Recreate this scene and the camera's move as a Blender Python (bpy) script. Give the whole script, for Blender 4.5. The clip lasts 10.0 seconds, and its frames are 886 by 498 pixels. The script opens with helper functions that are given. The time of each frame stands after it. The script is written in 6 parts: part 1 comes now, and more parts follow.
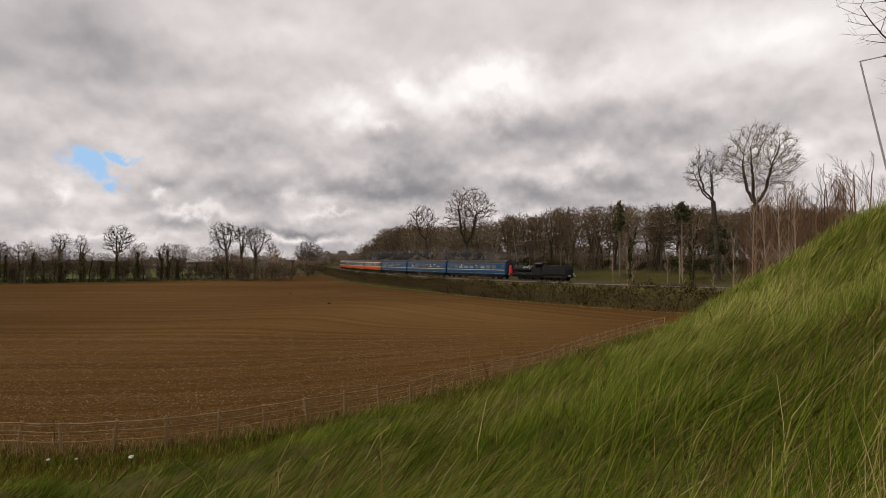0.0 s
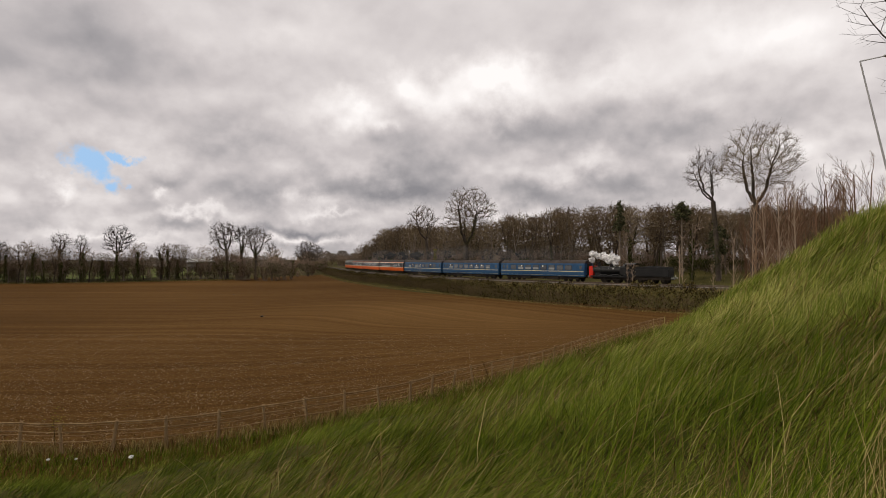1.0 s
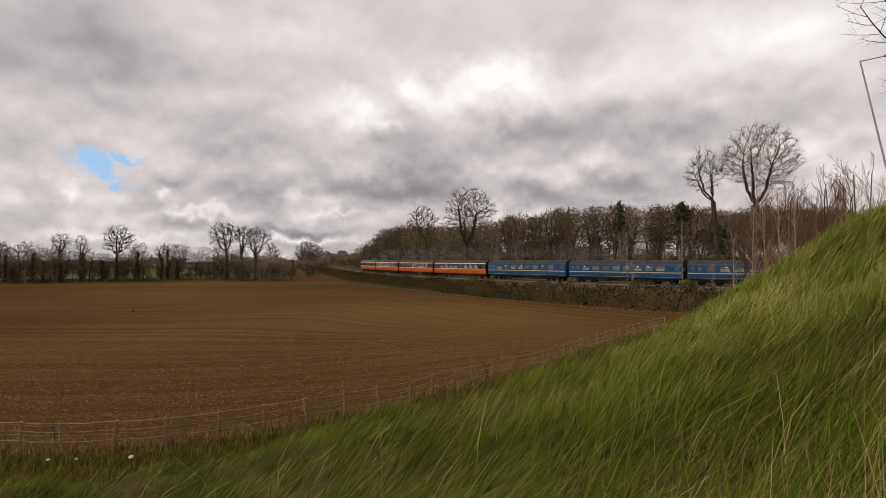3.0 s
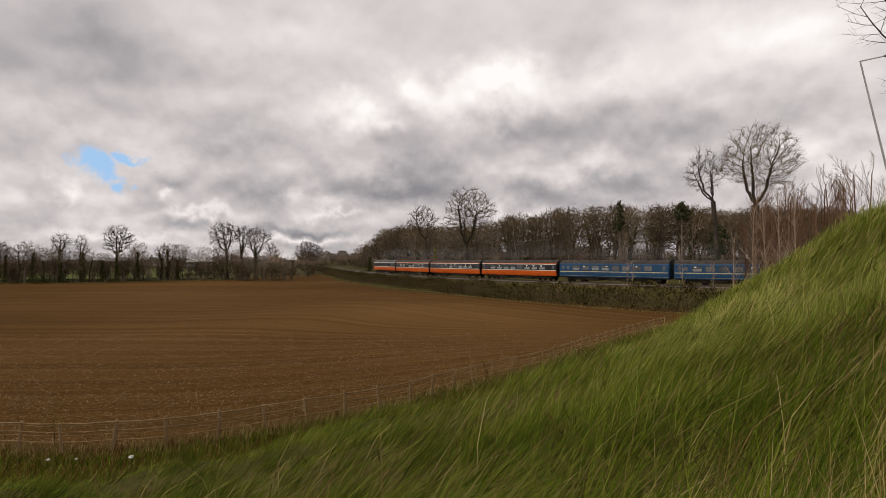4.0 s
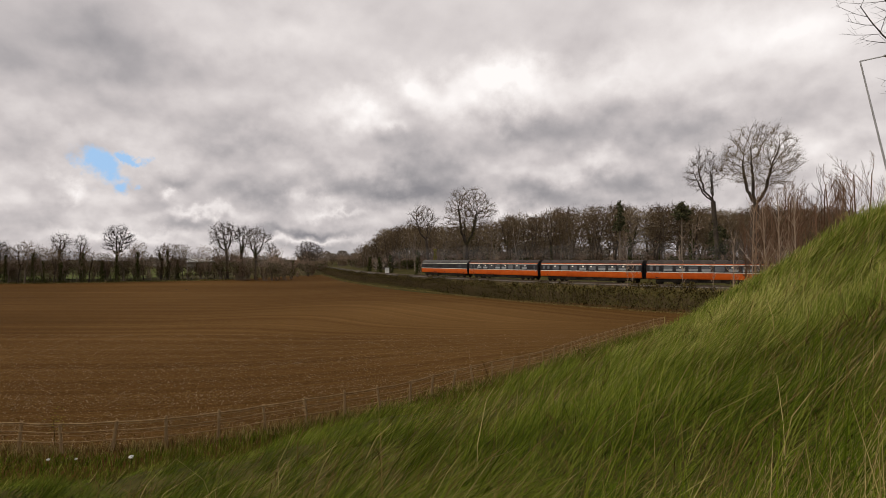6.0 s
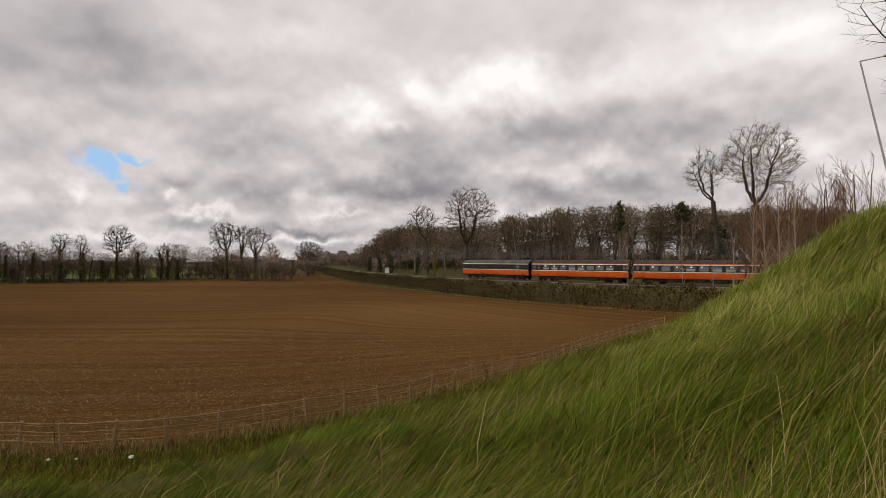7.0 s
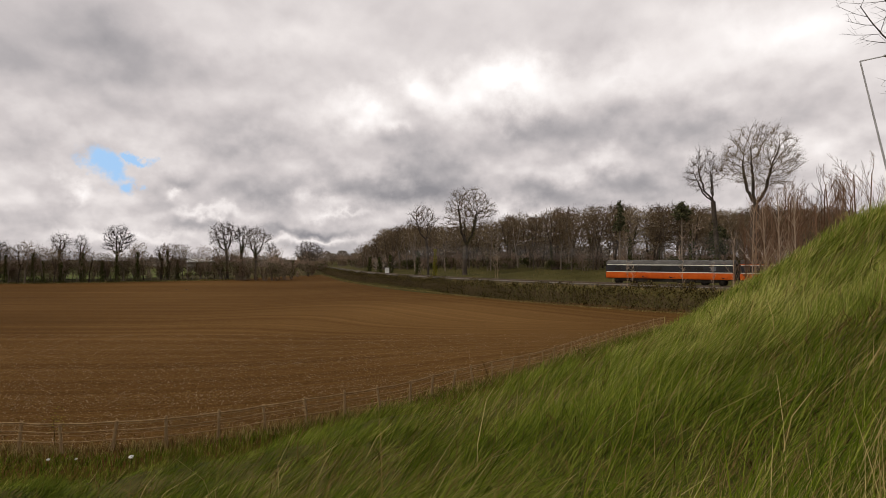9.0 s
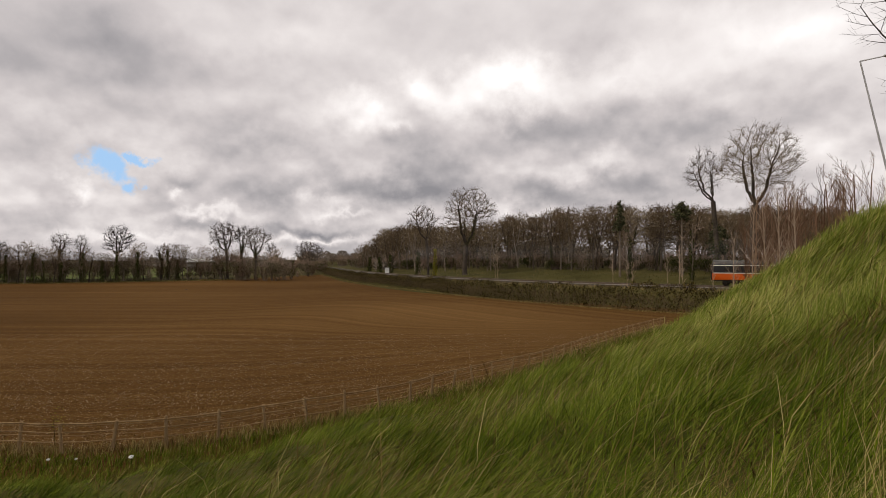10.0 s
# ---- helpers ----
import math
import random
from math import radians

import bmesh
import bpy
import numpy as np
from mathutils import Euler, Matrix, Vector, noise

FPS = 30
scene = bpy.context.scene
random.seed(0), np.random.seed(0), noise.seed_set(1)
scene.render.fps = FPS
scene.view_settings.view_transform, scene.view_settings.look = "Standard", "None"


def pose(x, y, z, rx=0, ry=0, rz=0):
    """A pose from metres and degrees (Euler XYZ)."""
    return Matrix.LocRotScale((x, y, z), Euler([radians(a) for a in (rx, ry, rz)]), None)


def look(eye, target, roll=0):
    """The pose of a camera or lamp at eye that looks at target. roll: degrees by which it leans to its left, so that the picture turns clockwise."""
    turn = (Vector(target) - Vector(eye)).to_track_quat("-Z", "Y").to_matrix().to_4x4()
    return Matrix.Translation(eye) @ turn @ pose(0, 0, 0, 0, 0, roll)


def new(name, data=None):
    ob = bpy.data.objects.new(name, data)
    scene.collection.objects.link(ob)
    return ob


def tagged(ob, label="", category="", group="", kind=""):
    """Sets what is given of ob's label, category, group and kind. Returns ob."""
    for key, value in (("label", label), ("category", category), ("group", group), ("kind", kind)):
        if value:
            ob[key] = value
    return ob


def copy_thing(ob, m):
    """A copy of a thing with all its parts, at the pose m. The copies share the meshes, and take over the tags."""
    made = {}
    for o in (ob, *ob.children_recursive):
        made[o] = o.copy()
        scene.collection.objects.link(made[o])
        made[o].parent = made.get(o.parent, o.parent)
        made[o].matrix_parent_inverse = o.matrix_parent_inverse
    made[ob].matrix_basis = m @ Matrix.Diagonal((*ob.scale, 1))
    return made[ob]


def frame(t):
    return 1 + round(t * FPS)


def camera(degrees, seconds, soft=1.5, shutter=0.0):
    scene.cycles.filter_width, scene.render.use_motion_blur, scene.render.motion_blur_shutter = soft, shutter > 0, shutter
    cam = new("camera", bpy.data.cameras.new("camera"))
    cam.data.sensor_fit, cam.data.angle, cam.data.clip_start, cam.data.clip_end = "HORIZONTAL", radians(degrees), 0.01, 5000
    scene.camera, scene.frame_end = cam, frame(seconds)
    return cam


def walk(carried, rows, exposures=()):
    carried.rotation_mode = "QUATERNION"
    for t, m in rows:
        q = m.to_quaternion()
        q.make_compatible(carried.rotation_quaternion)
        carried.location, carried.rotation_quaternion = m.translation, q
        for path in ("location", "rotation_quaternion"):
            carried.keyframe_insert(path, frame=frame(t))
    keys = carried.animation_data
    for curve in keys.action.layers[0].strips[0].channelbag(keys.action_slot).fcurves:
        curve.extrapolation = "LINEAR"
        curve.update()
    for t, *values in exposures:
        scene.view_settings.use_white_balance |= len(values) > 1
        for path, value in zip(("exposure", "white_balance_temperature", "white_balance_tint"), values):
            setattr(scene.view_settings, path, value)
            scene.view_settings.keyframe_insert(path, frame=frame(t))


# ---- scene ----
EYE = (0.0, 0.0, 7.0)
cam = camera(76.2, 10.0, soft=0.9)
still = look(EYE, (0.0, 100.0, 8.9))
walk(cam, [(0.0, still), (10.0, still)], exposures=[(0.0, 0.0), (8.5, 0.0), (9.0, 0.08), (10.0, 0.08)])

# ---- sky light and sun ----
SUN_EL, SUN_AZ = radians(52), radians(248)
world = bpy.data.worlds.new("sky")
scene.world = world
world.use_nodes = True
wt = world.node_tree
wt.nodes.clear()
w_out = wt.nodes.new("ShaderNodeOutputWorld")
w_bg = wt.nodes.new("ShaderNodeBackground")
w_sky = wt.nodes.new("ShaderNodeTexSky")
w_sky.sky_type, w_sky.sun_disc = "NISHITA", False
w_sky.sun_elevation, w_sky.sun_rotation = SUN_EL, SUN_AZ
w_gain = wt.nodes.new("ShaderNodeMix")
w_gain.data_type, w_gain.blend_type = "RGBA", "MULTIPLY"
w_gain.inputs[0].default_value = 1.0
w_gain.inputs[7].default_value = (0.1, 0.1, 0.1, 1)
w_mix = wt.nodes.new("ShaderNodeMix")
w_mix.data_type = "RGBA"
w_mix.inputs[0].default_value = 0.85
w_mix.inputs[7].default_value = (0.43, 0.41, 0.385, 1)
wt.links.new(w_sky.outputs[0], w_gain.inputs[6])
wt.links.new(w_gain.outputs[2], w_mix.inputs[6])
wt.links.new(w_mix.outputs[2], w_bg.inputs[0])
w_bg.inputs[1].default_value = 1.0
wt.links.new(w_bg.outputs[0], w_out.inputs[0])

sun_data = bpy.data.lights.new("sun", "SUN")
sun_data.energy, sun_data.angle, sun_data.color = 1.5, radians(12), (1.0, 0.90, 0.74)
sun = new("sun", sun_data)
sun_dir = Vector((math.sin(SUN_AZ) * math.cos(SUN_EL), math.cos(SUN_AZ) * math.cos(SUN_EL), math.sin(SUN_EL)))
sun.matrix_world = look(sun_dir * 200, (0, 0, 0))


# ---- materials ----
def nodes_of(name, rough=0.8, metal=0.0, spec=0.3):
    m = bpy.data.materials.new(name)
    m.use_nodes = True
    b = m.node_tree.nodes["Principled BSDF"]
    b.inputs["Roughness"].default_value, b.inputs["Metallic"].default_value = rough, metal
    b.inputs["Specular IOR Level"].default_value = spec
    return m, m.node_tree, b


def mottled(name, colours, scale, rough=0.8, metal=0.0, spec=0.08, fine=8.0, bump=0.0, island=False, rand=False, coords="Object", stretch=(1, 1, 1), depth=0.05):
    """A surface whose colour wanders over a ramp by noise at two scales, by object or by piece."""
    m, t, b = nodes_of(name, rough, metal, spec)
    n = t.nodes
    co, mp = n.new("ShaderNodeTexCoord"), n.new("ShaderNodeMapping")
    mp.inputs["Scale"].default_value = stretch
    t.links.new(co.outputs[coords], mp.inputs[0])
    big, small = n.new("ShaderNodeTexNoise"), n.new("ShaderNodeTexNoise")
    big.inputs["Scale"].default_value, small.inputs["Scale"].default_value = scale, scale * fine
    big.inputs["Detail"].default_value, small.inputs["Detail"].default_value = 4, 5
    t.links.new(mp.outputs[0], big.inputs[0])
    t.links.new(mp.outputs[0], small.inputs[0])
    add = n.new("ShaderNodeMix")
    add.inputs[0].default_value = 0.45
    t.links.new(big.outputs[0], add.inputs[2])
    t.links.new(small.outputs[0], add.inputs[3])
    value = add.outputs[0]
    if island or rand:
        src = n.new("ShaderNodeNewGeometry") if island else n.new("ShaderNodeObjectInfo")
        mix = n.new("ShaderNodeMix")
        mix.inputs[0].default_value = 0.5 if isinstance(island, bool) else island
        t.links.new(value, mix.inputs[2])
        t.links.new(src.outputs["Random Per Island" if island else "Random"], mix.inputs[3])
        value = mix.outputs[0]
    ramp = n.new("ShaderNodeValToRGB")
    while len(ramp.color_ramp.elements) < len(colours):
        ramp.color_ramp.elements.new(0.5)
    for i, c in enumerate(colours):
        e = ramp.color_ramp.elements[i]
        e.position, e.color = 0.28 + 0.44 * i / max(1, len(colours) - 1), (*c, 1)
    t.links.new(value, ramp.inputs[0])
    t.links.new(ramp.outputs[0], b.inputs["Base Color"])
    if bump:
        bu = n.new("ShaderNodeBump")
        bu.inputs["Strength"].default_value, bu.inputs["Distance"].default_value = bump, depth
        t.links.new(small.outputs[0], bu.inputs["Height"])
        t.links.new(bu.outputs[0], b.inputs["Normal"])
    return m


M_GRASS = mottled("grass_blades", [(0.014, 0.025, 0.001), (0.054, 0.082, 0.004), (0.122, 0.154, 0.010), (0.28, 0.29, 0.06)], 0.35, rough=0.75, spec=0.05, fine=6, island=0.34)
M_SUNGRASS = mottled("sunlit_grass_blades", [(0.042, 0.062, 0.006), (0.118, 0.148, 0.016), (0.23, 0.25, 0.045), (0.46, 0.43, 0.15)], 0.3, rough=0.75, spec=0.05, fine=6, island=0.34)
M_STRAW = mottled("dry_grass", [(0.10, 0.065, 0.018), (0.22, 0.155, 0.05), (0.40, 0.32, 0.13)], 0.5, rough=0.7, spec=0.1, island=True)
M_TURF = mottled("turf", [(0.034, 0.029, 0.009), (0.052, 0.046, 0.013), (0.074, 0.064, 0.020), (0.115, 0.09, 0.036)], 0.12, rough=0.95, spec=0.05, fine=12, bump=0.6)
M_MEADOW = mottled("meadow_grass", [(0.038, 0.034, 0.011), (0.075, 0.066, 0.02), (0.14, 0.118, 0.045), (0.23, 0.18, 0.085)], 0.1, rough=0.8, fine=8, island=True)
M_BARK = mottled("bark", [(0.08, 0.06, 0.045), (0.18, 0.14, 0.105), (0.31, 0.255, 0.20)], 0.8, rough=0.9, fine=9, bump=0.5)
# bark colour darkened so the tall trees look backlit; the roadside birch shares it
M_DARKBARK = mottled("dark_bark", [(0.035, 0.028, 0.022), (0.075, 0.06, 0.048), (0.14, 0.115, 0.09)], 0.8, rough=0.95, fine=9, bump=0.5)
M_TWIG = mottled("twigs", [(0.17, 0.115, 0.082), (0.30, 0.21, 0.155), (0.44, 0.33, 0.25)], 0.25, rough=0.95, spec=0.05, rand=True)
M_REDTWIG = mottled("red_twigs", [(0.10, 0.055, 0.033), (0.17, 0.100, 0.060), (0.24, 0.155, 0.098)], 0.3, rough=0.9, rand=True)
M_BIRCH = mottled("pale_bark", [(0.20, 0.13, 0.085), (0.36, 0.27, 0.19), (0.50, 0.42, 0.33)], 1.2, rough=0.8, fine=6, bump=0.3)
M_IVY = mottled("ivy_leaves", [(0.020, 0.025, 0.007), (0.050, 0.056, 0.014), (0.095, 0.092, 0.026)], 0.5, rough=0.7, spec=0.1, island=True)
M_NEEDLE = mottled("needles", [(0.035, 0.038, 0.018), (0.070, 0.072, 0.034), (0.12, 0.115, 0.055)], 0.6, rough=0.7, island=True)
M_YELLOW = mottled("yellow_leaves", [(0.10, 0.10, 0.015), (0.20, 0.18, 0.02), (0.32, 0.27, 0.03)], 0.6, rough=0.6, island=True)
M_HEDGE = mottled("hedge_leaves", [(0.014, 0.010, 0.004), (0.038, 0.029, 0.009), (0.078, 0.062, 0.018), (0.18, 0.14, 0.05)], 0.25, rough=0.9, spec=0.05, island=True)
M_BALLAST = mottled("ballast", [(0.030, 0.023, 0.017), (0.062, 0.050, 0.038), (0.13, 0.108, 0.085)], 2.0, rough=0.95, fine=5, bump=0.8)
M_RAIL = mottled("rail_steel", [(0.10, 0.07, 0.05), (0.22, 0.18, 0.15)], 1.5, rough=0.45, metal=0.6)
M_SLEEPER = mottled("concrete_sleeper", [(0.20, 0.18, 0.16), (0.34, 0.32, 0.29)], 2.0, rough=0.9)
M_WOOD = mottled("weathered_wood", [(0.16, 0.10, 0.05), (0.28, 0.19, 0.10), (0.46, 0.34, 0.20)], 3.0, rough=0.9, fine=6, stretch=(1, 1, 0.2), bump=0.3)
M_STONE = mottled("pale_stones", [(0.13, 0.080, 0.036), (0.24, 0.165, 0.09), (0.42, 0.33, 0.22)], 0.5, rough=0.9, island=True)
M_LITTER = mottled("white_litter", [(0.55, 0.54, 0.52), (0.85, 0.84, 0.82)], 4.0, rough=0.6)


def soil_material():
    m, t, b = nodes_of("tilled_soil", 0.98, 0.0, 0.03)
    n = t.nodes
    co = n.new("ShaderNodeTexCoord")
    # drill rows follow the fence and turn along the hedge
    sep = n.new("ShaderNodeSeparateXYZ")
    t.links.new(co.outputs["Object"], sep.inputs[0])

    def mathed(op, a, b, c=None):
        k = n.new("ShaderNodeMath")
        k.operation = op
        for i, v in enumerate((a, b) if c is None else (a, b, c)):
            if isinstance(v, (int, float)):
                k.inputs[i].default_value = v
            else:
                t.links.new(v, k.inputs[i])
        return k.outputs[0]

    edge = mathed("SMOOTH_MAX", 0.0, mathed("MULTIPLY_ADD", sep.outputs[0], 0.75, 6.75), 12.0)
    to_fence = mathed("SUBTRACT", mathed("SUBTRACT", sep.outputs[1], edge), 22.0)
    to_hedge = mathed("ADD", mathed("MULTIPLY", sep.outputs[0], 0.83), mathed("MULTIPLY_ADD", sep.outputs[1], 0.55, 18.7))
    turn = []
    for k, lo, hi in ((0, -34, -4), (1, 40, 68)):
        mr = n.new("ShaderNodeMapRange")
        mr.interpolation_type = "SMOOTHSTEP"
        mr.inputs[1].default_value, mr.inputs[2].default_value = lo, hi
        t.links.new(sep.outputs[k], mr.inputs[0])
        turn.append(mr.outputs[0])
    across = mathed("MULTIPLY_ADD", mathed("MULTIPLY", turn[0], turn[1]), mathed("SUBTRACT", to_hedge, to_fence), to_fence)
    rows = n.new("ShaderNodeCombineXYZ")
    t.links.new(mathed("MULTIPLY", sep.outputs[0], 0.010), rows.inputs[0])
    t.links.new(across, rows.inputs[1])
    band = n.new("ShaderNodeTexNoise")
    band.inputs["Scale"].default_value, band.inputs["Detail"].default_value, band.inputs["Roughness"].default_value = 0.55, 4, 0.75
    t.links.new(rows.outputs[0], band.inputs[0])
    clod = n.new("ShaderNodeTexNoise")
    clod.inputs["Scale"].default_value, clod.inputs["Detail"].default_value, clod.inputs["Roughness"].default_value = 4.2, 8, 0.68
    t.links.new(co.outputs["Object"], clod.inputs[0])
    patch = n.new("ShaderNodeTexNoise")
    patch.inputs["Scale"].default_value, patch.inputs["Detail"].default_value = 0.022, 3
    t.links.new(co.outputs["Object"], patch.inputs[0])
    a = n.new("ShaderNodeMix")
    a.inputs[0].default_value = 0.5
    t.links.new(band.outputs[0], a.inputs[2])
    t.links.new(clod.outputs[0], a.inputs[3])
    c = n.new("ShaderNodeMix")
    c.inputs[0].default_value = 0.26
    t.links.new(a.outputs[0], c.inputs[2])
    t.links.new(patch.outputs[0], c.inputs[3])
    # a broad round patch in the middle of the field is paler
    mp = n.new("ShaderNodeMapping")
    mp.inputs["Scale"].default_value, mp.inputs["Location"].default_value = (1 / 75, 1 / 70, 0.01), (0.10, -1.05, 0)
    t.links.new(co.outputs["Object"], mp.inputs[0])
    # mask of that patch, which only lifts the tone
    dry = n.new("ShaderNodeTexGradient")
    dry.gradient_type = "QUADRATIC_SPHERE"
    t.links.new(mp.outputs[0], dry.inputs[0])
    tone = mathed("MULTIPLY_ADD", dry.outputs["Fac"], 0.085, c.outputs[0])
    ramp = n.new("ShaderNodeValToRGB")
    e = ramp.color_ramp.elements
    e.new(0.5)
    for i, (p, col) in enumerate(((0.36, (0.052, 0.025, 0.007)), (0.5, (0.094, 0.047, 0.013)), (0.66, (0.185, 0.102, 0.034)))):
        e[i].position, e[i].color = p, (*col, 1)
    t.links.new(tone, ramp.inputs[0])
    t.links.new(ramp.outputs[0], b.inputs["Base Color"])
    bu = n.new("ShaderNodeBump")
    bu.inputs["Strength"].default_value, bu.inputs["Distance"].default_value = 0.9, 0.10
    t.links.new(clod.outputs[0], bu.inputs["Height"])
    t.links.new(bu.outputs[0], b.inputs["Normal"])
    return m


M_SOIL = soil_material()


# ---- helpers for meshes ----
def mesh_from(name, verts, faces, mats, smooth=False, slots=None):
    me = bpy.data.meshes.new(name)
    me.from_pydata([tuple(v) for v in verts], [], [tuple(f) for f in faces])
    for m in (mats if isinstance(mats, (list, tuple)) else [mats]):
        me.materials.append(m)
    if slots is not None:
        me.polygons.foreach_set("material_index", slots)
    if smooth:
        me.polygons.foreach_set("use_smooth", [True] * len(me.polygons))
    me.update()
    return me


def part(name, data, material, parent, label=""):
    """Links a bmesh or a mesh as one object under a thing or a part."""
    if isinstance(data, bmesh.types.BMesh):
        me = bpy.data.meshes.new(name)
        data.to_mesh(me)
        data.free()
        for m in (material if isinstance(material, (list, tuple)) else [material]):
            me.materials.append(m)
    else:
        me = data
    ob = new(name, me)
    ob.parent = parent
    return tagged(ob, label) if label else ob


def box(bm, cx, cy, cz, sx, sy, sz, bevel=0.0, turn=None):
    m = Matrix.Translation((cx, cy, cz)) @ (turn or Matrix.Identity(4)) @ Matrix.Diagonal((sx, sy, sz, 1))
    made = bmesh.ops.create_cube(bm, size=1.0, matrix=m)["verts"]
    if bevel:
        edges = list({e for v in made for e in v.link_edges})
        bmesh.ops.bevel(bm, geom=edges, offset=bevel, segments=1, affect="EDGES", clamp_overlap=True)
    return bm


def rod(bm, a, b, r0, r1=None, n=10):
    a, b = Vector(a), Vector(b)
    d = b - a
    m = Matrix.Translation((a + b) / 2) @ d.to_track_quat("Z", "Y").to_matrix().to_4x4()
    bmesh.ops.create_cone(bm, cap_ends=True, segments=n, radius1=r0, radius2=r0 if r1 is None else r1, depth=d.length, matrix=m)
    return bm


def smoothstep(a, b, x):
    u = np.clip((x - a) / (b - a), 0, 1)
    return u * u * (3 - 2 * u)


# ---- the railway's line: distance s runs back along the train from a point near the bank ----
RAIL_Z = 3.1
_s = np.arange(-260, 700, 0.5)
_u = np.clip(_s, -60, 215) / 100
_k = (0.7386 - 0.4649 * _u + 0.0346 * _u ** 2) / 100
_k = np.where(_s < -60, _k * np.clip(1 + (_s + 60) / 40, 0, 1), np.where(_s > 215, 0.0, _k))
_i0 = int(np.argmin(abs(_s)))
_phi = np.cumsum(_k) * 0.5
_phi = _phi - _phi[_i0] + 0.6441
_tx = -np.cumsum(np.cos(_phi)) * 0.5
_ty = np.cumsum(np.sin(_phi)) * 0.5
_tx, _ty = _tx - _tx[_i0] + 41.69, _ty - _ty[_i0] + 85.22


def rail_point(s, side=0.0):
    """The place on the line at s, shifted sideways (positive: away from the field)."""
    x, y, f = np.interp(s, _s, _tx), np.interp(s, _s, _ty), np.interp(s, _s, _phi)
    return x + np.sin(f) * side, y + np.cos(f) * side


def rail_offset(X, Y):
    """Signed distance from the line (positive: beyond it), and s there."""
    tx, ty, ss, ph = _tx[::4], _ty[::4], _s[::4], _phi[::4]
    flat = np.stack([np.ravel(X), np.ravel(Y)], 1)
    d, s = np.zeros(len(flat)), np.zeros(len(flat))
    for i in range(0, len(flat), 4000):
        q = flat[i:i + 4000]
        dd = (q[:, :1] - tx) ** 2 + (q[:, 1:] - ty) ** 2
        j = np.argmin(dd, 1)
        side = (q[:, 0] - tx[j]) * np.sin(ph[j]) + (q[:, 1] - ty[j]) * np.cos(ph[j])
        d[i:i + 4000] = np.sqrt(dd[np.arange(len(q)), j]) * np.sign(side)
        s[i:i + 4000] = ss[j]
    return d.reshape(np.shape(X)), s.reshape(np.shape(X))


# ---- heights of the land ----
def bank_height(X, Y):
    """The grassed road bank on which the camera stands: a shoulder that falls to the field."""
    px = [-60, -30, -15, -9.4, -5.8, -1.7, 0.8, 2.9, 4.5, 6.1, 7.4, 8.6, 10.5, 12.5, 24, 45]
    pz = [1.2, 1.5, 1.75, 2.0, 2.5, 3.45, 4.1, 4.65, 5.25, 5.95, 6.7, 7.6, 8.6, 8.9, 8.9, -1]
    base = np.interp(X, px, pz)
    near = (12 - Y) * 0.17
    far = (12 - Y) * 0.34
    z = base + np.where(Y < 12, near, far)
    return np.where(Y < -4, base + 16 * 0.17 - (-4 - Y) * 0.02, z)


def far_edge(X):
    """The depth at which the field ends on the far side, along its tree belt."""
    return np.interp(X, [-400, -128, -102, -75, -60, -40], [120, 163, 172, 194, 262, 290])


def land(X, Y):
    X, Y = np.asarray(X, float), np.asarray(Y, float)
    d, s = rail_offset(X, Y)
    field = -0.35 + 0 * X
    bump = 0.18 * np.sin(X * 0.31 + 1.3 * np.sin(Y * 0.17)) + 0.12 * np.sin(Y * 0.43 + X * 0.11)
    top = RAIL_Z - 0.55
    near_side = np.interp(d / np.interp(s, [-10, 60, 130], [1.22, 1.0, 0.74]), [-14, -7.5, -3.2, 3.2], [-0.4, 0.15, top, top])
    beyond = top + np.interp(d, [3.2, 6, 14, 34, 120, 600], [0, -0.1, 0.35, 1.9, 2.4, 3.2]) + bump * smoothstep(5, 15, d)
    rail = np.where(d < 3.2, near_side, beyond)
    z = np.maximum(field, rail)
    outside = (Y - far_edge(X))
    hills = np.interp(outside, [-4, 2, 60, 400, 1400, 3000], [-0.4, 0.5, 1.0, 2.0, 3.5, 4.0]) + 0.8 * np.sin(X * 0.011) * smoothstep(150, 600, outside)
    z = np.maximum(z, np.where(d < 0, hills, -9))
    z = np.where((d >= 0) & (Y > 400), np.maximum(z, 5.5), z)
    bank = bank_height(X, Y) + 0.14 * np.sin(X * 1.5 + 0.9 * np.sin(Y * 1.2)) * np.sin(Y * 1.4 + 0.5 + 0.4 * np.sin(X * 0.7))
    return np.maximum(z, np.where(Y < 70, bank, -9))


def ground():
    u = np.linspace(-1, 1, 331)
    gx = 2600 * np.sinh(u * 6.6) / np.sinh(6.6)
    v = np.linspace(-0.62, 1, 331)
    gy = 2700 * np.sinh(v * 6.0) / np.sinh(6.0) + 14
    X, Y = np.meshgrid(gx, gy)
    Z = land(X, Y)
    n = len(gx)
    verts = np.stack([X.ravel(), Y.ravel(), Z.ravel()], 1)
    i = (np.arange(len(gy) - 1)[:, None] * n + np.arange(n - 1)).ravel()
    faces = np.stack([i, i + 1, i + n + 1, i + n], 1)
    ob = new("ground", mesh_from("ground", verts, faces, M_TURF, True))
    return tagged(ob, "rough green and straw-coloured grassland with a steep bank", "ground", kind="structure")


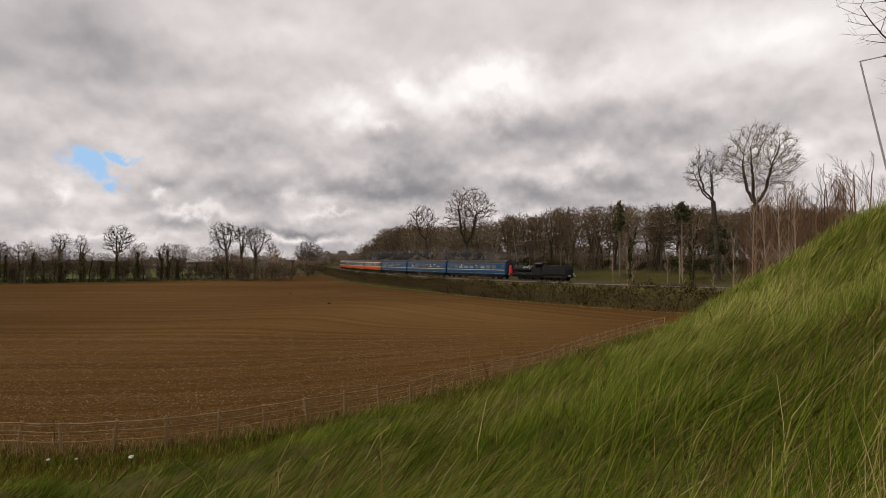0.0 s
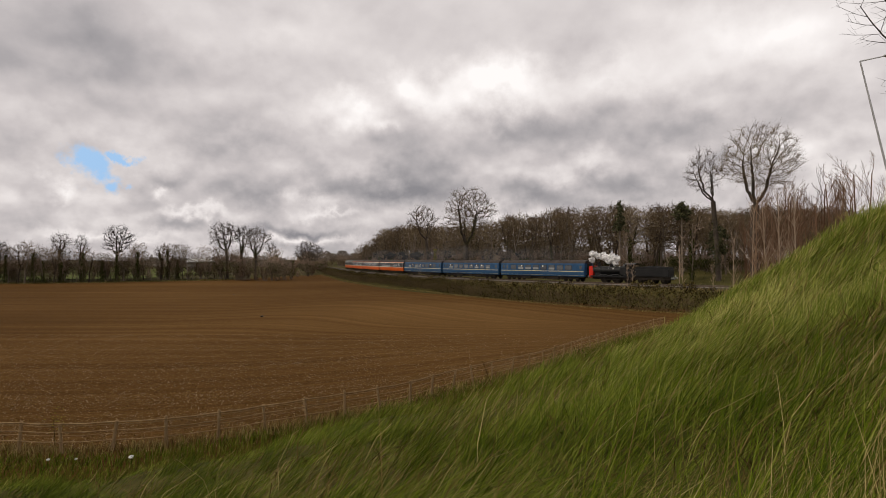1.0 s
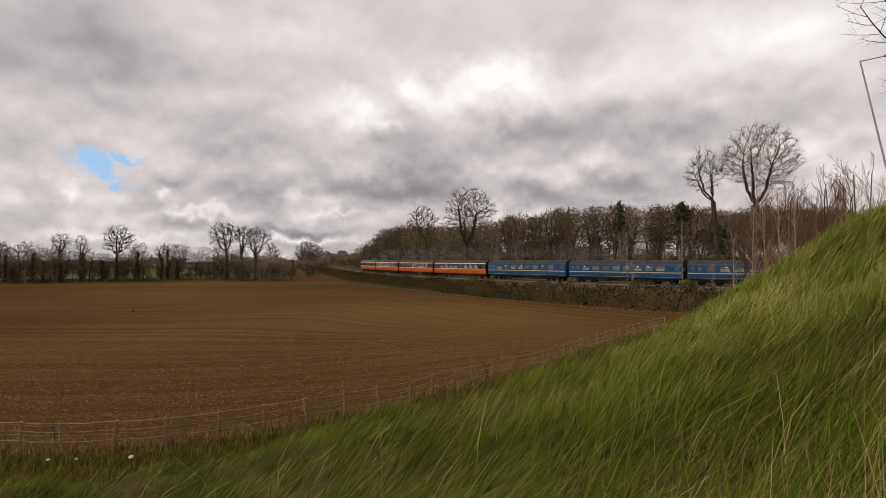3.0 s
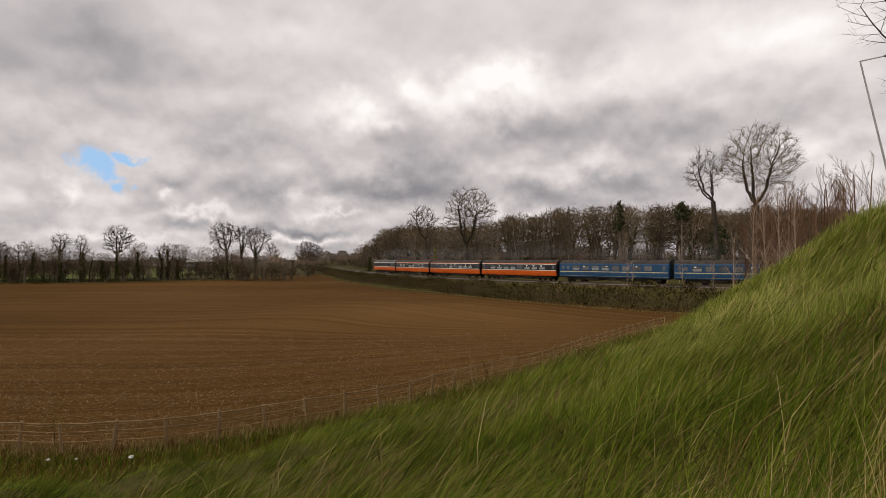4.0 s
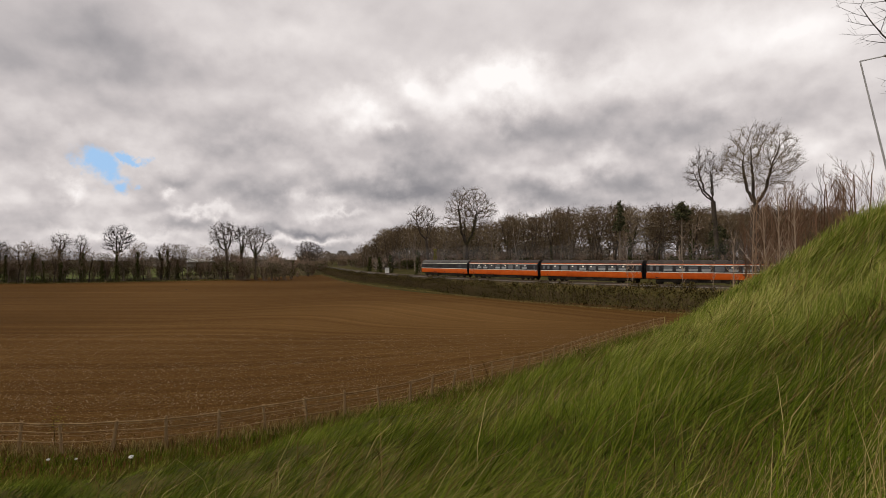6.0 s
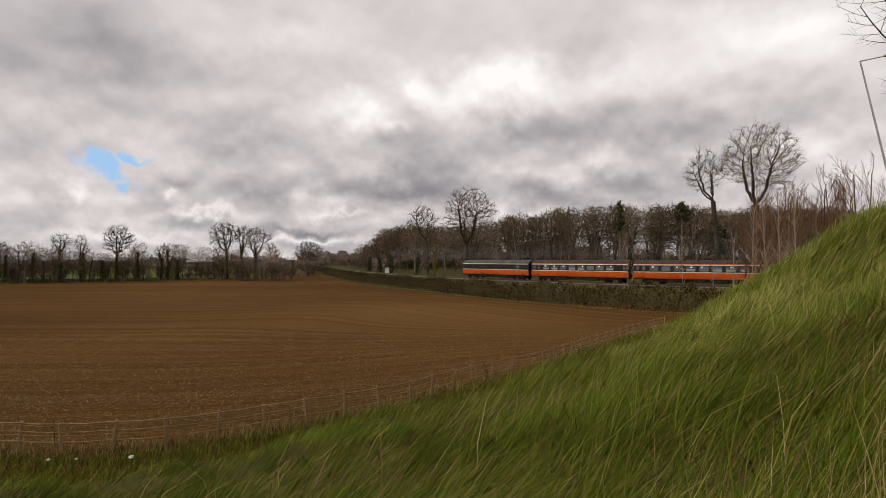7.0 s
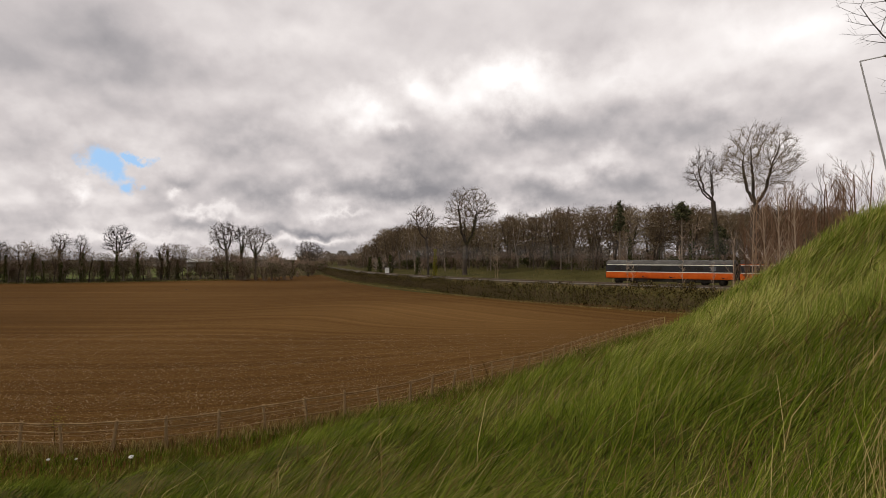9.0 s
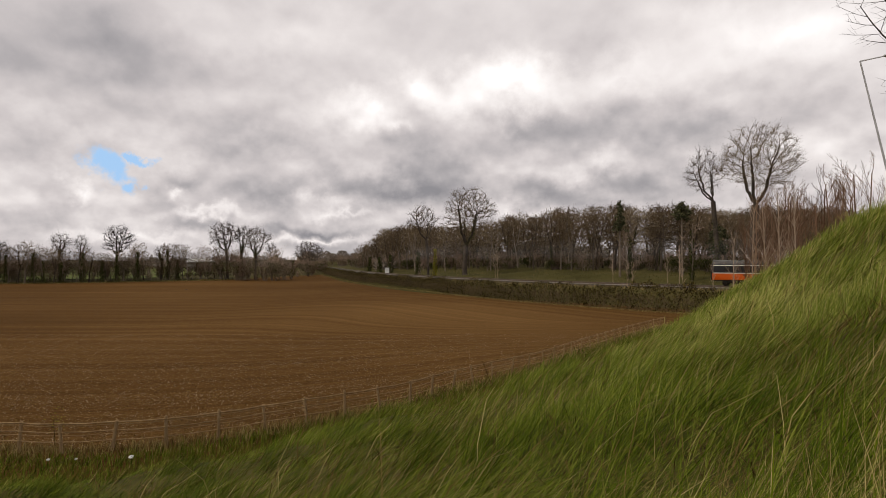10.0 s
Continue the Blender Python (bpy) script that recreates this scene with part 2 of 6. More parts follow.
def ploughed_field():
    u = np.linspace(0, 1, 150)
    gx = -330 + 420 * u
    gy = 8 + 300 * u ** 1.4
    X, Y = np.meshgrid(gx, gy)
    Z = 0.05 * np.sin(X * 0.05) + 0.04 * np.sin(Y * 0.09)
    n = len(gx)
    verts = np.stack([X.ravel(), Y.ravel(), Z.ravel()], 1)
    i = (np.arange(len(gy) - 1)[:, None] * n + np.arange(n - 1)).ravel()
    d, s = rail_offset(X, Y)
    drop = ((d > -3) | (Y > far_edge(X) + 8)).ravel()
    faces = np.stack([i, i + 1, i + n + 1, i + n], 1)
    faces = faces[~drop[faces].any(1)]
    ob = new("field", mesh_from("field", verts, faces, M_SOIL, True))
    return tagged(ob, "bare brown tilled soil field with faint drill rows", "field", kind="structure")


def pasture():
    """Green pasture beyond the tree belt."""
    gx, gv = np.linspace(-420, -98, 60), np.linspace(0, 1, 30)
    X, V = np.meshgrid(gx, gv)
    Y = far_edge(X) + 11 + 190 * V ** 1.5
    Z = land(X, Y) + 0.35
    n = len(gx)
    i = (np.arange(len(gv) - 1)[:, None] * n + np.arange(n - 1)).ravel()
    ob = new("pasture", mesh_from("pasture", np.stack([X.ravel(), Y.ravel(), Z.ravel()], 1), np.stack([i, i + 1, i + n + 1, i + n], 1), M_PASTURE, True))
    return tagged(ob, "short green pasture beyond the belt of trees", "pasture", kind="structure")


M_PASTURE = mottled("pasture", [(0.06, 0.075, 0.018), (0.10, 0.115, 0.03), (0.16, 0.165, 0.055)], 0.03, rough=0.95, spec=0.05, fine=14)
ground()
ploughed_field()
pasture()
# ---- the clouded sky, a far backdrop that drifts ----
def sky_way(px, py):
    """The direction from the camera towards a place in the sky, in thousandths of the lens's length right of and above the middle."""
    v = still.to_3x3() @ Vector((px / 1000, py / 1000, -1))
    return v.normalized()


def cloud_material():
    m = bpy.data.materials.new("cloud_sky")
    m.use_nodes = True
    t = m.node_tree
    n = t.nodes
    n.clear()
    out, em = n.new("ShaderNodeOutputMaterial"), n.new("ShaderNodeEmission")
    t.links.new(em.outputs[0], out.inputs[0])
    co = n.new("ShaderNodeTexCoord")
    unit = n.new("ShaderNodeVectorMath")
    unit.operation = "NORMALIZE"
    t.links.new(co.outputs["Object"], unit.inputs[0])
    def vec(op, a, b):
        k = n.new("ShaderNodeVectorMath")
        k.operation = op
        for i, v in enumerate((a, b)):
            if isinstance(v, tuple):
                k.inputs[i].default_value = v
            else:
                t.links.new(v, k.inputs[i])
        return k.outputs[0]

    def mathed(op, a, b, c=None):
        k = n.new("ShaderNodeMath")
        k.operation = op
        for i, v in enumerate((a, b) if c is None else (a, b, c)):
            if isinstance(v, (int, float)):
                k.inputs[i].default_value = v
            else:
                t.links.new(v, k.inputs[i])
        return k.outputs[0]

    def noise_on(source, scale, detail, rough, off, wanted="Fac"):
        k = n.new("ShaderNodeTexNoise")
        k.inputs["Scale"].default_value, k.inputs["Detail"].default_value, k.inputs["Roughness"].default_value = scale, detail, rough
        t.links.new(vec("ADD", source, off), k.inputs[0])
        return k.outputs[wanted]

    sep = n.new("ShaderNodeSeparateXYZ")
    t.links.new(unit.outputs[0], sep.inputs[0])
    high = sep.outputs[2]
    # ragged outlines: the way is bent by noise at two sizes
    bent = vec("ADD", unit.outputs[0], vec("MULTIPLY", vec("SUBTRACT", noise_on(unit.outputs[0], 6.0, 3, 0.5, (2.0, 5.0, 1.0), "Color"), (0.5, 0.5, 0.5)), (0.20, 0.20, 0.13)))
    bent = vec("ADD", bent, vec("MULTIPLY", vec("SUBTRACT", noise_on(unit.outputs[0], 21.0, 5, 0.6, (7.0, 1.0, 3.0), "Color"), (0.5, 0.5, 0.5)), (0.075, 0.075, 0.055)))

    def blob(px, py, wide, tall):
        c = sky_way(px, py)
        mp = n.new("ShaderNodeMapping")
        size = (1000 / wide, 1000 / wide, 1000 / tall)
        mp.inputs["Scale"].default_value = size
        mp.inputs["Location"].default_value = [-c[i] * size[i] for i in range(3)]
        t.links.new(bent, mp.inputs[0])
        g = n.new("ShaderNodeTexGradient")
        g.gradient_type = "QUADRATIC_SPHERE"
        t.links.new(mp.outputs[0], g.inputs[0])
        return g.outputs["Fac"]

    puffs = vec("MULTIPLY", unit.outputs[0], (1.0, 1.0, 1.35))
    broad = noise_on(puffs, 3.2, 3, 0.5, (3.1, 1.7, 0.4))
    heap = noise_on(puffs, 9.0, 5, 0.47, (7.3, 2.2, 1.4))
    lit = noise_on(puffs, 9.0, 5, 0.47, (7.3, 2.2, 1.425))
    fine = noise_on(unit.outputs[0], 26.0, 5, 0.6, (1.3, 4.2, 2.4))
    crisp = n.new("ShaderNodeMapRange")
    t.links.new(high, crisp.inputs[0])
    crisp.inputs[1].default_value, crisp.inputs[2].default_value = 0.02, 0.36
    crisp.inputs[3].default_value, crisp.inputs[4].default_value = 1.0, 0.22
    value = mathed("ADD", mathed("MULTIPLY", mathed("SUBTRACT", heap, 0.5), 0.26), mathed("MULTIPLY", mathed("SUBTRACT", heap, lit), 1.0))
    value = mathed("ADD", value, mathed("MULTIPLY", mathed("SUBTRACT", fine, 0.5), 0.09))
    value = mathed("MULTIPLY", value, crisp.outputs[0])
    value = mathed("ADD", value, mathed("MULTIPLY", mathed("SUBTRACT", broad, 0.5), 0.22))
    value = mathed("ADD", value, 0.585)
    # clouds far off, low down, are seen from their shaded side
    low = n.new("ShaderNodeMapRange")
    low.inputs[1].default_value, low.inputs[2].default_value = 0.01, 0.13
    low.inputs[3].default_value, low.inputs[4].default_value = -0.07, 0.0
    t.links.new(high, low.inputs[0])
    value = mathed("ADD", value, low.outputs[0])
    for px, py, wide, tall, gain in BASES + BILLOWS:
        value = mathed("MULTIPLY_ADD", blob(px, py, wide * 1.75, tall * 1.75), gain * (1.8 if gain > 0 else 1.4), value)
    ramp = n.new("ShaderNodeValToRGB")
    e = ramp.color_ramp.elements
    while len(e) < len(SKY_STOPS):
        e.new(0.5)
    for i, (p, c) in enumerate(SKY_STOPS):
        e[i].position, e[i].color = p, (*c, 1)
    t.links.new(value, ramp.inputs[0])
    # a ragged gap of blue sky
    gap = mathed("MAXIMUM", blob(-617, 150, 76, 58), mathed("MULTIPLY", blob(-560, 171, 40, 20), 0.9))
    gap = mathed("MAXIMUM", gap, mathed("MULTIPLY", blob(-586, 116, 46, 36), 0.9))
    gap = mathed("ADD", gap, mathed("MULTIPLY", mathed("SUBTRACT", fine, 0.5), 0.5))
    hole = n.new("ShaderNodeMapRange")
    hole.interpolation_type = "SMOOTHSTEP"
    hole.inputs[1].default_value, hole.inputs[2].default_value = 0.18, 0.46
    t.links.new(gap, hole.inputs[0])
    mix = n.new("ShaderNodeMix")
    mix.data_type = "RGBA"
    mix.inputs[7].default_value = (0.37, 0.58, 0.86, 1)
    t.links.new(hole.outputs[0], mix.inputs[0])
    t.links.new(ramp.outputs[0], mix.inputs[6])
    t.links.new(mix.outputs[2], em.inputs[0])
    em.inputs[1].default_value = 1.0
    return m


# shaded bases and lit billows of the clouds: right, above, reach across, reach up, strength
BASES = [(-625, 355, 190, 75, -0.21), (-720, 200, 70, 55, -0.10), (-350, 185, 75, 45, -0.15), (-90, 108, 170, 26, -0.30), (-300, 98, 80, 18, -0.13), (-225, 31, 140, 11, -0.24),
         (-490, 130, 120, 26, -0.13), (-10, 152, 100, 40, -0.16), (116, 211, 90, 28, -0.12), (160, 100, 95, 28, -0.17), (340, 108, 130, 36, -0.16), (270, 208, 170, 34, -0.10),
         (510, 226, 160, 36, -0.14), (216, 340, 130, 36, -0.08), (-705, 80, 40, 34, -0.12), (-550, 75, 36, 16, -0.07), (-420, 50, 120, 10, -0.12)]
BILLOWS = [(70, 285, 95, 40, 0.34), (-130, 242, 66, 28, 0.24), (-50, 292, 50, 34, 0.20), (-190, 214, 70, 26, 0.15), (-84, 205, 36, 14, 0.16), (238, 140, 62, 24, 0.20), (590, 400, 190, 60, 0.22),
           (-300, 400, 170, 50, 0.08), (-430, 70, 80, 9, 0.22), (-220, 92, 42, 22, 0.22), (-160, 66, 70, 9, 0.16), (-225, 15, 110, 8, 0.24), (-764, 90, 34, 36, 0.12), (300, 292, 150, 34, 0.12),
           (660, 140, 90, 45, 0.12), (-652, 110, 26, 10, 0.16), (-514, 112, 18, 9, 0.18), (110, 52, 70, 20, 0.14), (-580, 36, 110, 10, 0.12)]
SKY_STOPS = [(0.18, (0.265, 0.256, 0.272)), (0.38, (0.42, 0.394, 0.402)), (0.54, (0.60, 0.553, 0.550)), (0.70, (0.80, 0.745, 0.730)), (0.92, (1.02, 0.970, 0.950))]


def sky_backdrop():
    r, na, ne = 2750, 96, 16
    verts, faces = [], []
    for j in range(ne + 1):
        el = radians(-6 + 50 * j / ne)
        for i in range(na):
            a = 2 * math.pi * i / na
            verts.append((r * math.cos(el) * math.sin(a), r * math.cos(el) * math.cos(a), r * math.sin(el)))
    for j in range(ne):
        for i in range(na):
            k = (i + 1) % na
            faces.append((j * na + i, (j + 1) * na + i, (j + 1) * na + k, j * na + k))
    ob = new("backdrop", mesh_from("backdrop", verts, faces, cloud_material(), True))
    ob.location = EYE
    return tagged(ob, "grey and white broken clouds with one blue gap", "sky", kind="structure")


backdrop = sky_backdrop()
# ---- the railway line ----
def strip(name, s0, s1, step, section, mat, label, category):
    """A long body along the line: section is a list of (sideways, height)."""
    ss = np.arange(s0, s1 + step, step)
    verts, faces, k = [], [], len(section)
    for s in ss:
        for side, z in section:
            x, y = rail_point(s, side)
            verts.append((float(x), float(y), z))
    for i in range(len(ss) - 1):
        for j in range(k):
            a, b = i * k + j, i * k + (j + 1) % k
            faces.append((a, b, b + k, a + k))
    faces.append(tuple(range(k)))
    faces.append(tuple((len(ss) - 1) * k + j for j in reversed(range(k))))
    ob = new(name, mesh_from(name, verts, faces, mat))
    return tagged(ob, label, category, kind="structure")


def railway():
    strip("ballast_bed", -150, 420, 2, [(-3.0, 2.2), (-2.1, 2.78), (2.1, 2.78), (3.0, 2.2)], M_BALLAST, "grey crushed stone ballast under the track", "ballast")
    for side in (-0.8, 0.8):
        strip("rail", -150, 420, 2, [(side - 0.07, 2.85), (side - 0.035, 2.9), (side - 0.035, 3.1), (side + 0.035, 3.1), (side + 0.035, 2.9), (side + 0.07, 2.85)], M_RAIL, "worn steel running rail on sleepers", "rail")
    bm = bmesh.new()
    box(bm, 0, 0, 0, 0.26, 2.6, 0.16, 0.02)
    me = bpy.data.meshes.new("sleeper")
    bm.to_mesh(me)
    bm.free()
    me.materials.append(M_SLEEPER)
    root = tagged(new("sleepers"), "row of concrete sleepers set in ballast", "sleepers", kind="structure")
    for i in range(290):
        s = -20 + 0.72 * i
        x, y = rail_point(s)
        f = float(np.interp(s, _s, _phi))
        ob = new("sleeper", me)
        ob.parent = root
        ob.matrix_local = Matrix.Translation((float(x), float(y), 2.79)) @ Matrix.Rotation(-f, 4, "Z")


railway()

# ---- the train ----
M_BLUE = mottled("blue_coach_paint", [(0.016, 0.052, 0.122), (0.023, 0.074, 0.160), (0.033, 0.096, 0.19)], 0.35, rough=0.42, spec=0.2, fine=5)
M_ORANGE = mottled("orange_coach_paint", [(0.44, 0.068, 0.008), (0.56, 0.098, 0.010), (0.64, 0.125, 0.016)], 0.35, rough=0.4, spec=0.2, fine=5)
M_BLACKP = mottled("black_coach_paint", [(0.012, 0.012, 0.014), (0.022, 0.021, 0.022), (0.035, 0.032, 0.03)], 0.5, rough=0.4, spec=0.22)
M_WHITEP = mottled("white_line_paint", [(0.72, 0.68, 0.58), (0.86, 0.83, 0.74)], 0.8, rough=0.5)
M_CREAM = mottled("cream_line_paint", [(0.55, 0.47, 0.28), (0.72, 0.64, 0.42)], 0.8, rough=0.5)
M_ROOF = mottled("weathered_roof", [(0.035, 0.028, 0.025), (0.06, 0.05, 0.045), (0.10, 0.085, 0.075)], 0.5, rough=0.7, fine=6)
M_ROOFGREY = mottled("grey_van_roof", [(0.05, 0.047, 0.043), (0.09, 0.085, 0.08), (0.17, 0.165, 0.155)], 0.5, rough=0.6, fine=6)
M_UNDER = mottled("underframe_grime", [(0.012, 0.010, 0.009), (0.03, 0.025, 0.02), (0.06, 0.048, 0.038)], 1.0, rough=0.85)
M_IRON = mottled("engine_black", [(0.006, 0.006, 0.006), (0.013, 0.013, 0.013), (0.028, 0.027, 0.025)], 0.8, rough=0.45, spec=0.3, bump=0.1)
M_RED = mottled("buffer_beam_red", [(0.55, 0.03, 0.02), (0.72, 0.05, 0.03)], 1.0, rough=0.4)
M_STEEL = mottled("bright_steel", [(0.35, 0.34, 0.33), (0.6, 0.6, 0.58)], 3.0, rough=0.35, metal=0.8)
M_GLASS = mottled("coach_glass", [(0.02, 0.024, 0.028), (0.05, 0.055, 0.06), (0.10, 0.105, 0.11)], 0.6, rough=0.08, spec=1.0, rand=True)
M_REFLECTION = mottled("pale_reflection", [(0.17, 0.19, 0.20), (0.36, 0.37, 0.37)], 1.0, rough=0.5)
M_FRAME = mottled("window_rubber", [(0.015, 0.015, 0.015), (0.04, 0.04, 0.04)], 2.0, rough=0.6)

PROFILE = [(1.29, 0.92), (1.345, 1.12), (1.37, 1.45), (1.375, 1.86), (1.37, 1.94), (1.345, 2.5), (1.30, 3.04), (1.28, 3.12), (1.235, 3.24), (1.10, 3.47), (0.80, 3.68), (0.42, 3.80), (0.0, 3.85)]


def half_width(z):
    zs, ys = [p[1] for p in PROFILE], [p[0] for p in PROFILE]
    return float(np.interp(z, zs, ys))


def hull(length, lo, hi, mats, slot_of=None, proud=0.0, n_round=0):
    """The body's shell between two heights, closed at the ends, with both sides."""
    zs = [lo] + [z for y, z in PROFILE if lo < z < hi] + [hi]
    right = [(half_width(z) + proud, z) for z in zs]
    if hi >= 3.85:
        right[-1] = (0.0, 3.85 + proud)
        ring = [(-y, z) for y, z in right] + [(y, z) for y, z in reversed(right[:-1])]
    else:
        ring = [(-y, z) for y, z in right] + [(y, z) for y, z in reversed(right)]
    xs = [-length / 2, -length / 2 + 0.12, length / 2 - 0.12, length / 2]
    verts, faces, slots, k = [], [], [], len(ring)
    for j, x in enumerate(xs):
        f = 0.965 if j in (0, 3) else 1.0
        verts += [(x, y * f, z) for y, z in ring]
    for i in range(3):
        for j in range(k):
            a, b = i * k + j, i * k + (j + 1) % k
            faces.append((a, a + k, b + k, b))
            zm = (ring[j][1] + ring[(j + 1) % k][1]) / 2
            slots.append(slot_of(zm) if slot_of else 0)
    for base, order in ((0, 1), (3 * k, -1)):
        faces.append(tuple(base + j for j in range(k))[::order])
        slots.append(0)
    return mesh_from("hull", verts, faces, mats, False, slots)


def side_line(length, z0, z1, side, proud=0.008):
    """A painted line along one side."""
    verts = []
    for x in (-length / 2, length / 2):
        for z in (z0, z1):
            y = half_width(z)
            verts += [(x, side * (y - 0.02), z), (x, side * (y + proud), z)]
    faces = [(0, 1, 3, 2), (4, 6, 7, 5), (1, 5, 7, 3), (0, 2, 6, 4), (2, 3, 7, 6), (0, 4, 5, 1)]
    if side < 0:
        faces = [f[::-1] for f in faces]
    return mesh_from("line", verts, faces, M_WHITEP)


def slab_on_side(x, z, w, h, side, proud, mat, depth=0.03):
    """A thin raised panel on the body's side, leaning with it, with cut corners."""
    c = min(w, h) * 0.12
    outline = [(-w / 2 + c, -h / 2), (w / 2 - c, -h / 2), (w / 2, -h / 2 + c), (w / 2, h / 2 - c), (w / 2 - c, h / 2), (-w / 2 + c, h / 2), (-w / 2, h / 2 - c), (-w / 2, -h / 2 + c)]
    verts = []
    for off in (proud - depth, proud):
        for px, pz in outline:
            verts.append((x + px, side * (half_width(z + pz) + off), z + pz))
    faces = [tuple(range(8, 16)), tuple(range(7, -1, -1))] + [(i, (i + 1) % 8, 8 + (i + 1) % 8, 8 + i) for i in range(8)]
    if side > 0:
        faces = [f[::-1] for f in faces]
    return mesh_from("panel", verts, faces, mat)


def wheelset(parent, x, r, name="wheelset"):
    bm = bmesh.new()
    for y in (-0.75, 0.75):
        rod(bm, (0, y - 0.06, 0), (0, y + 0.06, 0), r, n=20)
        rod(bm, (0, y * 0.955 - 0.02, 0), (0, y * 0.955 + 0.02, 0), r + 0.03, n=20)
        rod(bm, (0, y + 0.05 * np.sign(y), 0), (0, y + 0.1 * np.sign(y), 0), r * 0.3, n=10)
    rod(bm, (0, -0.75, 0), (0, 0.75, 0), 0.08)
    for k in range(6):
        a = k * math.pi / 3
        for y in (-0.82, 0.82):
            box(bm, math.cos(a) * r * 0.5, y, math.sin(a) * r * 0.5, r * 0.75, 0.02, 0.07, turn=Matrix.Rotation(-a, 4, "Y"))
    ob = part(name, bm, M_UNDER, parent)
    ob.location = (x, 0, r)
    SPINNING.append((ob, x, r))
    return ob


SPINNING = []


def bogie(parent, x):
    bm = bmesh.new()
    for y in (-1.02, 1.02):
        box(bm, x, y, 0.58, 3.3, 0.12, 0.3, 0.03)
        for dx in (-1.28, 1.28):
            box(bm, x + dx, y * 1.05, 0.48, 0.34, 0.16, 0.36, 0.03)
            rod(bm, (x + dx - 0.3, y, 0.45), (x + dx - 0.3, y, 0.75), 0.09)
            rod(bm, (x + dx + 0.3, y, 0.45), (x + dx + 0.3, y, 0.75), 0.09)
        box(bm, x, y, 0.5, 0.7, 0.16, 0.3, 0.03)
    box(bm, x, 0, 0.66, 0.5, 2.2, 0.26, 0.02)
    part("bogie_frame", bm, M_UNDER, parent)
    for dx in (-1.28, 1.28):
        wheelset(parent, x + dx, 0.457)


def coach_running_gear(thing, length):
    bm = bmesh.new()
    box(bm, 0, 0, 0.86, length - 0.4, 2.45, 0.18, 0.03)
    # long dark box added to stand in for the shade beneath the carriage
    box(bm, 0, 0, 0.62, 12.4, 1.9, 0.42, 0.06)
    for x, w, h in ((-3.4, 2.2, 0.5), (0.2, 1.6, 0.42), (2.9, 2.4, 0.52), (5.0, 0.9, 0.35)):
        for y in (-0.85, 0.85):
            box(bm, x, y, 0.8 - h / 2, w, 0.7, h, 0.03)
    for y in (-1.1, 1.1):
        rod(bm, (-5.2, y, 0.42), (5.2, y, 0.42), 0.035, n=6)
        for x in (-5.2, -2, 2, 5.2):
            rod(bm, (x, y, 0.42), (x, y, 0.85), 0.03, n=6)
    part("underframe", bm, M_UNDER, thing)
    for e in (-1, 1):
        bogie(thing, e * (length / 2 - 3.05))
        bm = bmesh.new()
        x = e * length / 2
        box(bm, x + e * 0.13, 0, 2.1, 0.26, 1.05, 2.25, 0.05)
        part("gangway", bm, M_FRAME, thing, "black concertina gangway")
        for y in (-0.87, 0.87):
            bm = bmesh.new()
            rod(bm, (x - e * 0.1, y, 1.05), (x + e * 0.14, y, 1.05), 0.09)
            rod(bm, (x + e * 0.14, y, 1.05), (x + e * 0.17, y, 1.05), 0.22, n=16)
            part("buffer", bm, M_UNDER, thing)


def roof_vents(thing, length, rng, mat):
    for i in range(9):
        x = -length / 2 + 1.6 + i * (length - 3.2) / 8 + rng.uniform(-0.2, 0.2)
        bm = bmesh.new()
        box(bm, x, rng.choice((-0.45, 0.45)), 3.83, 0.42, 0.26, 0.14, 0.03)
        part("roof_vent", bm, mat, thing)


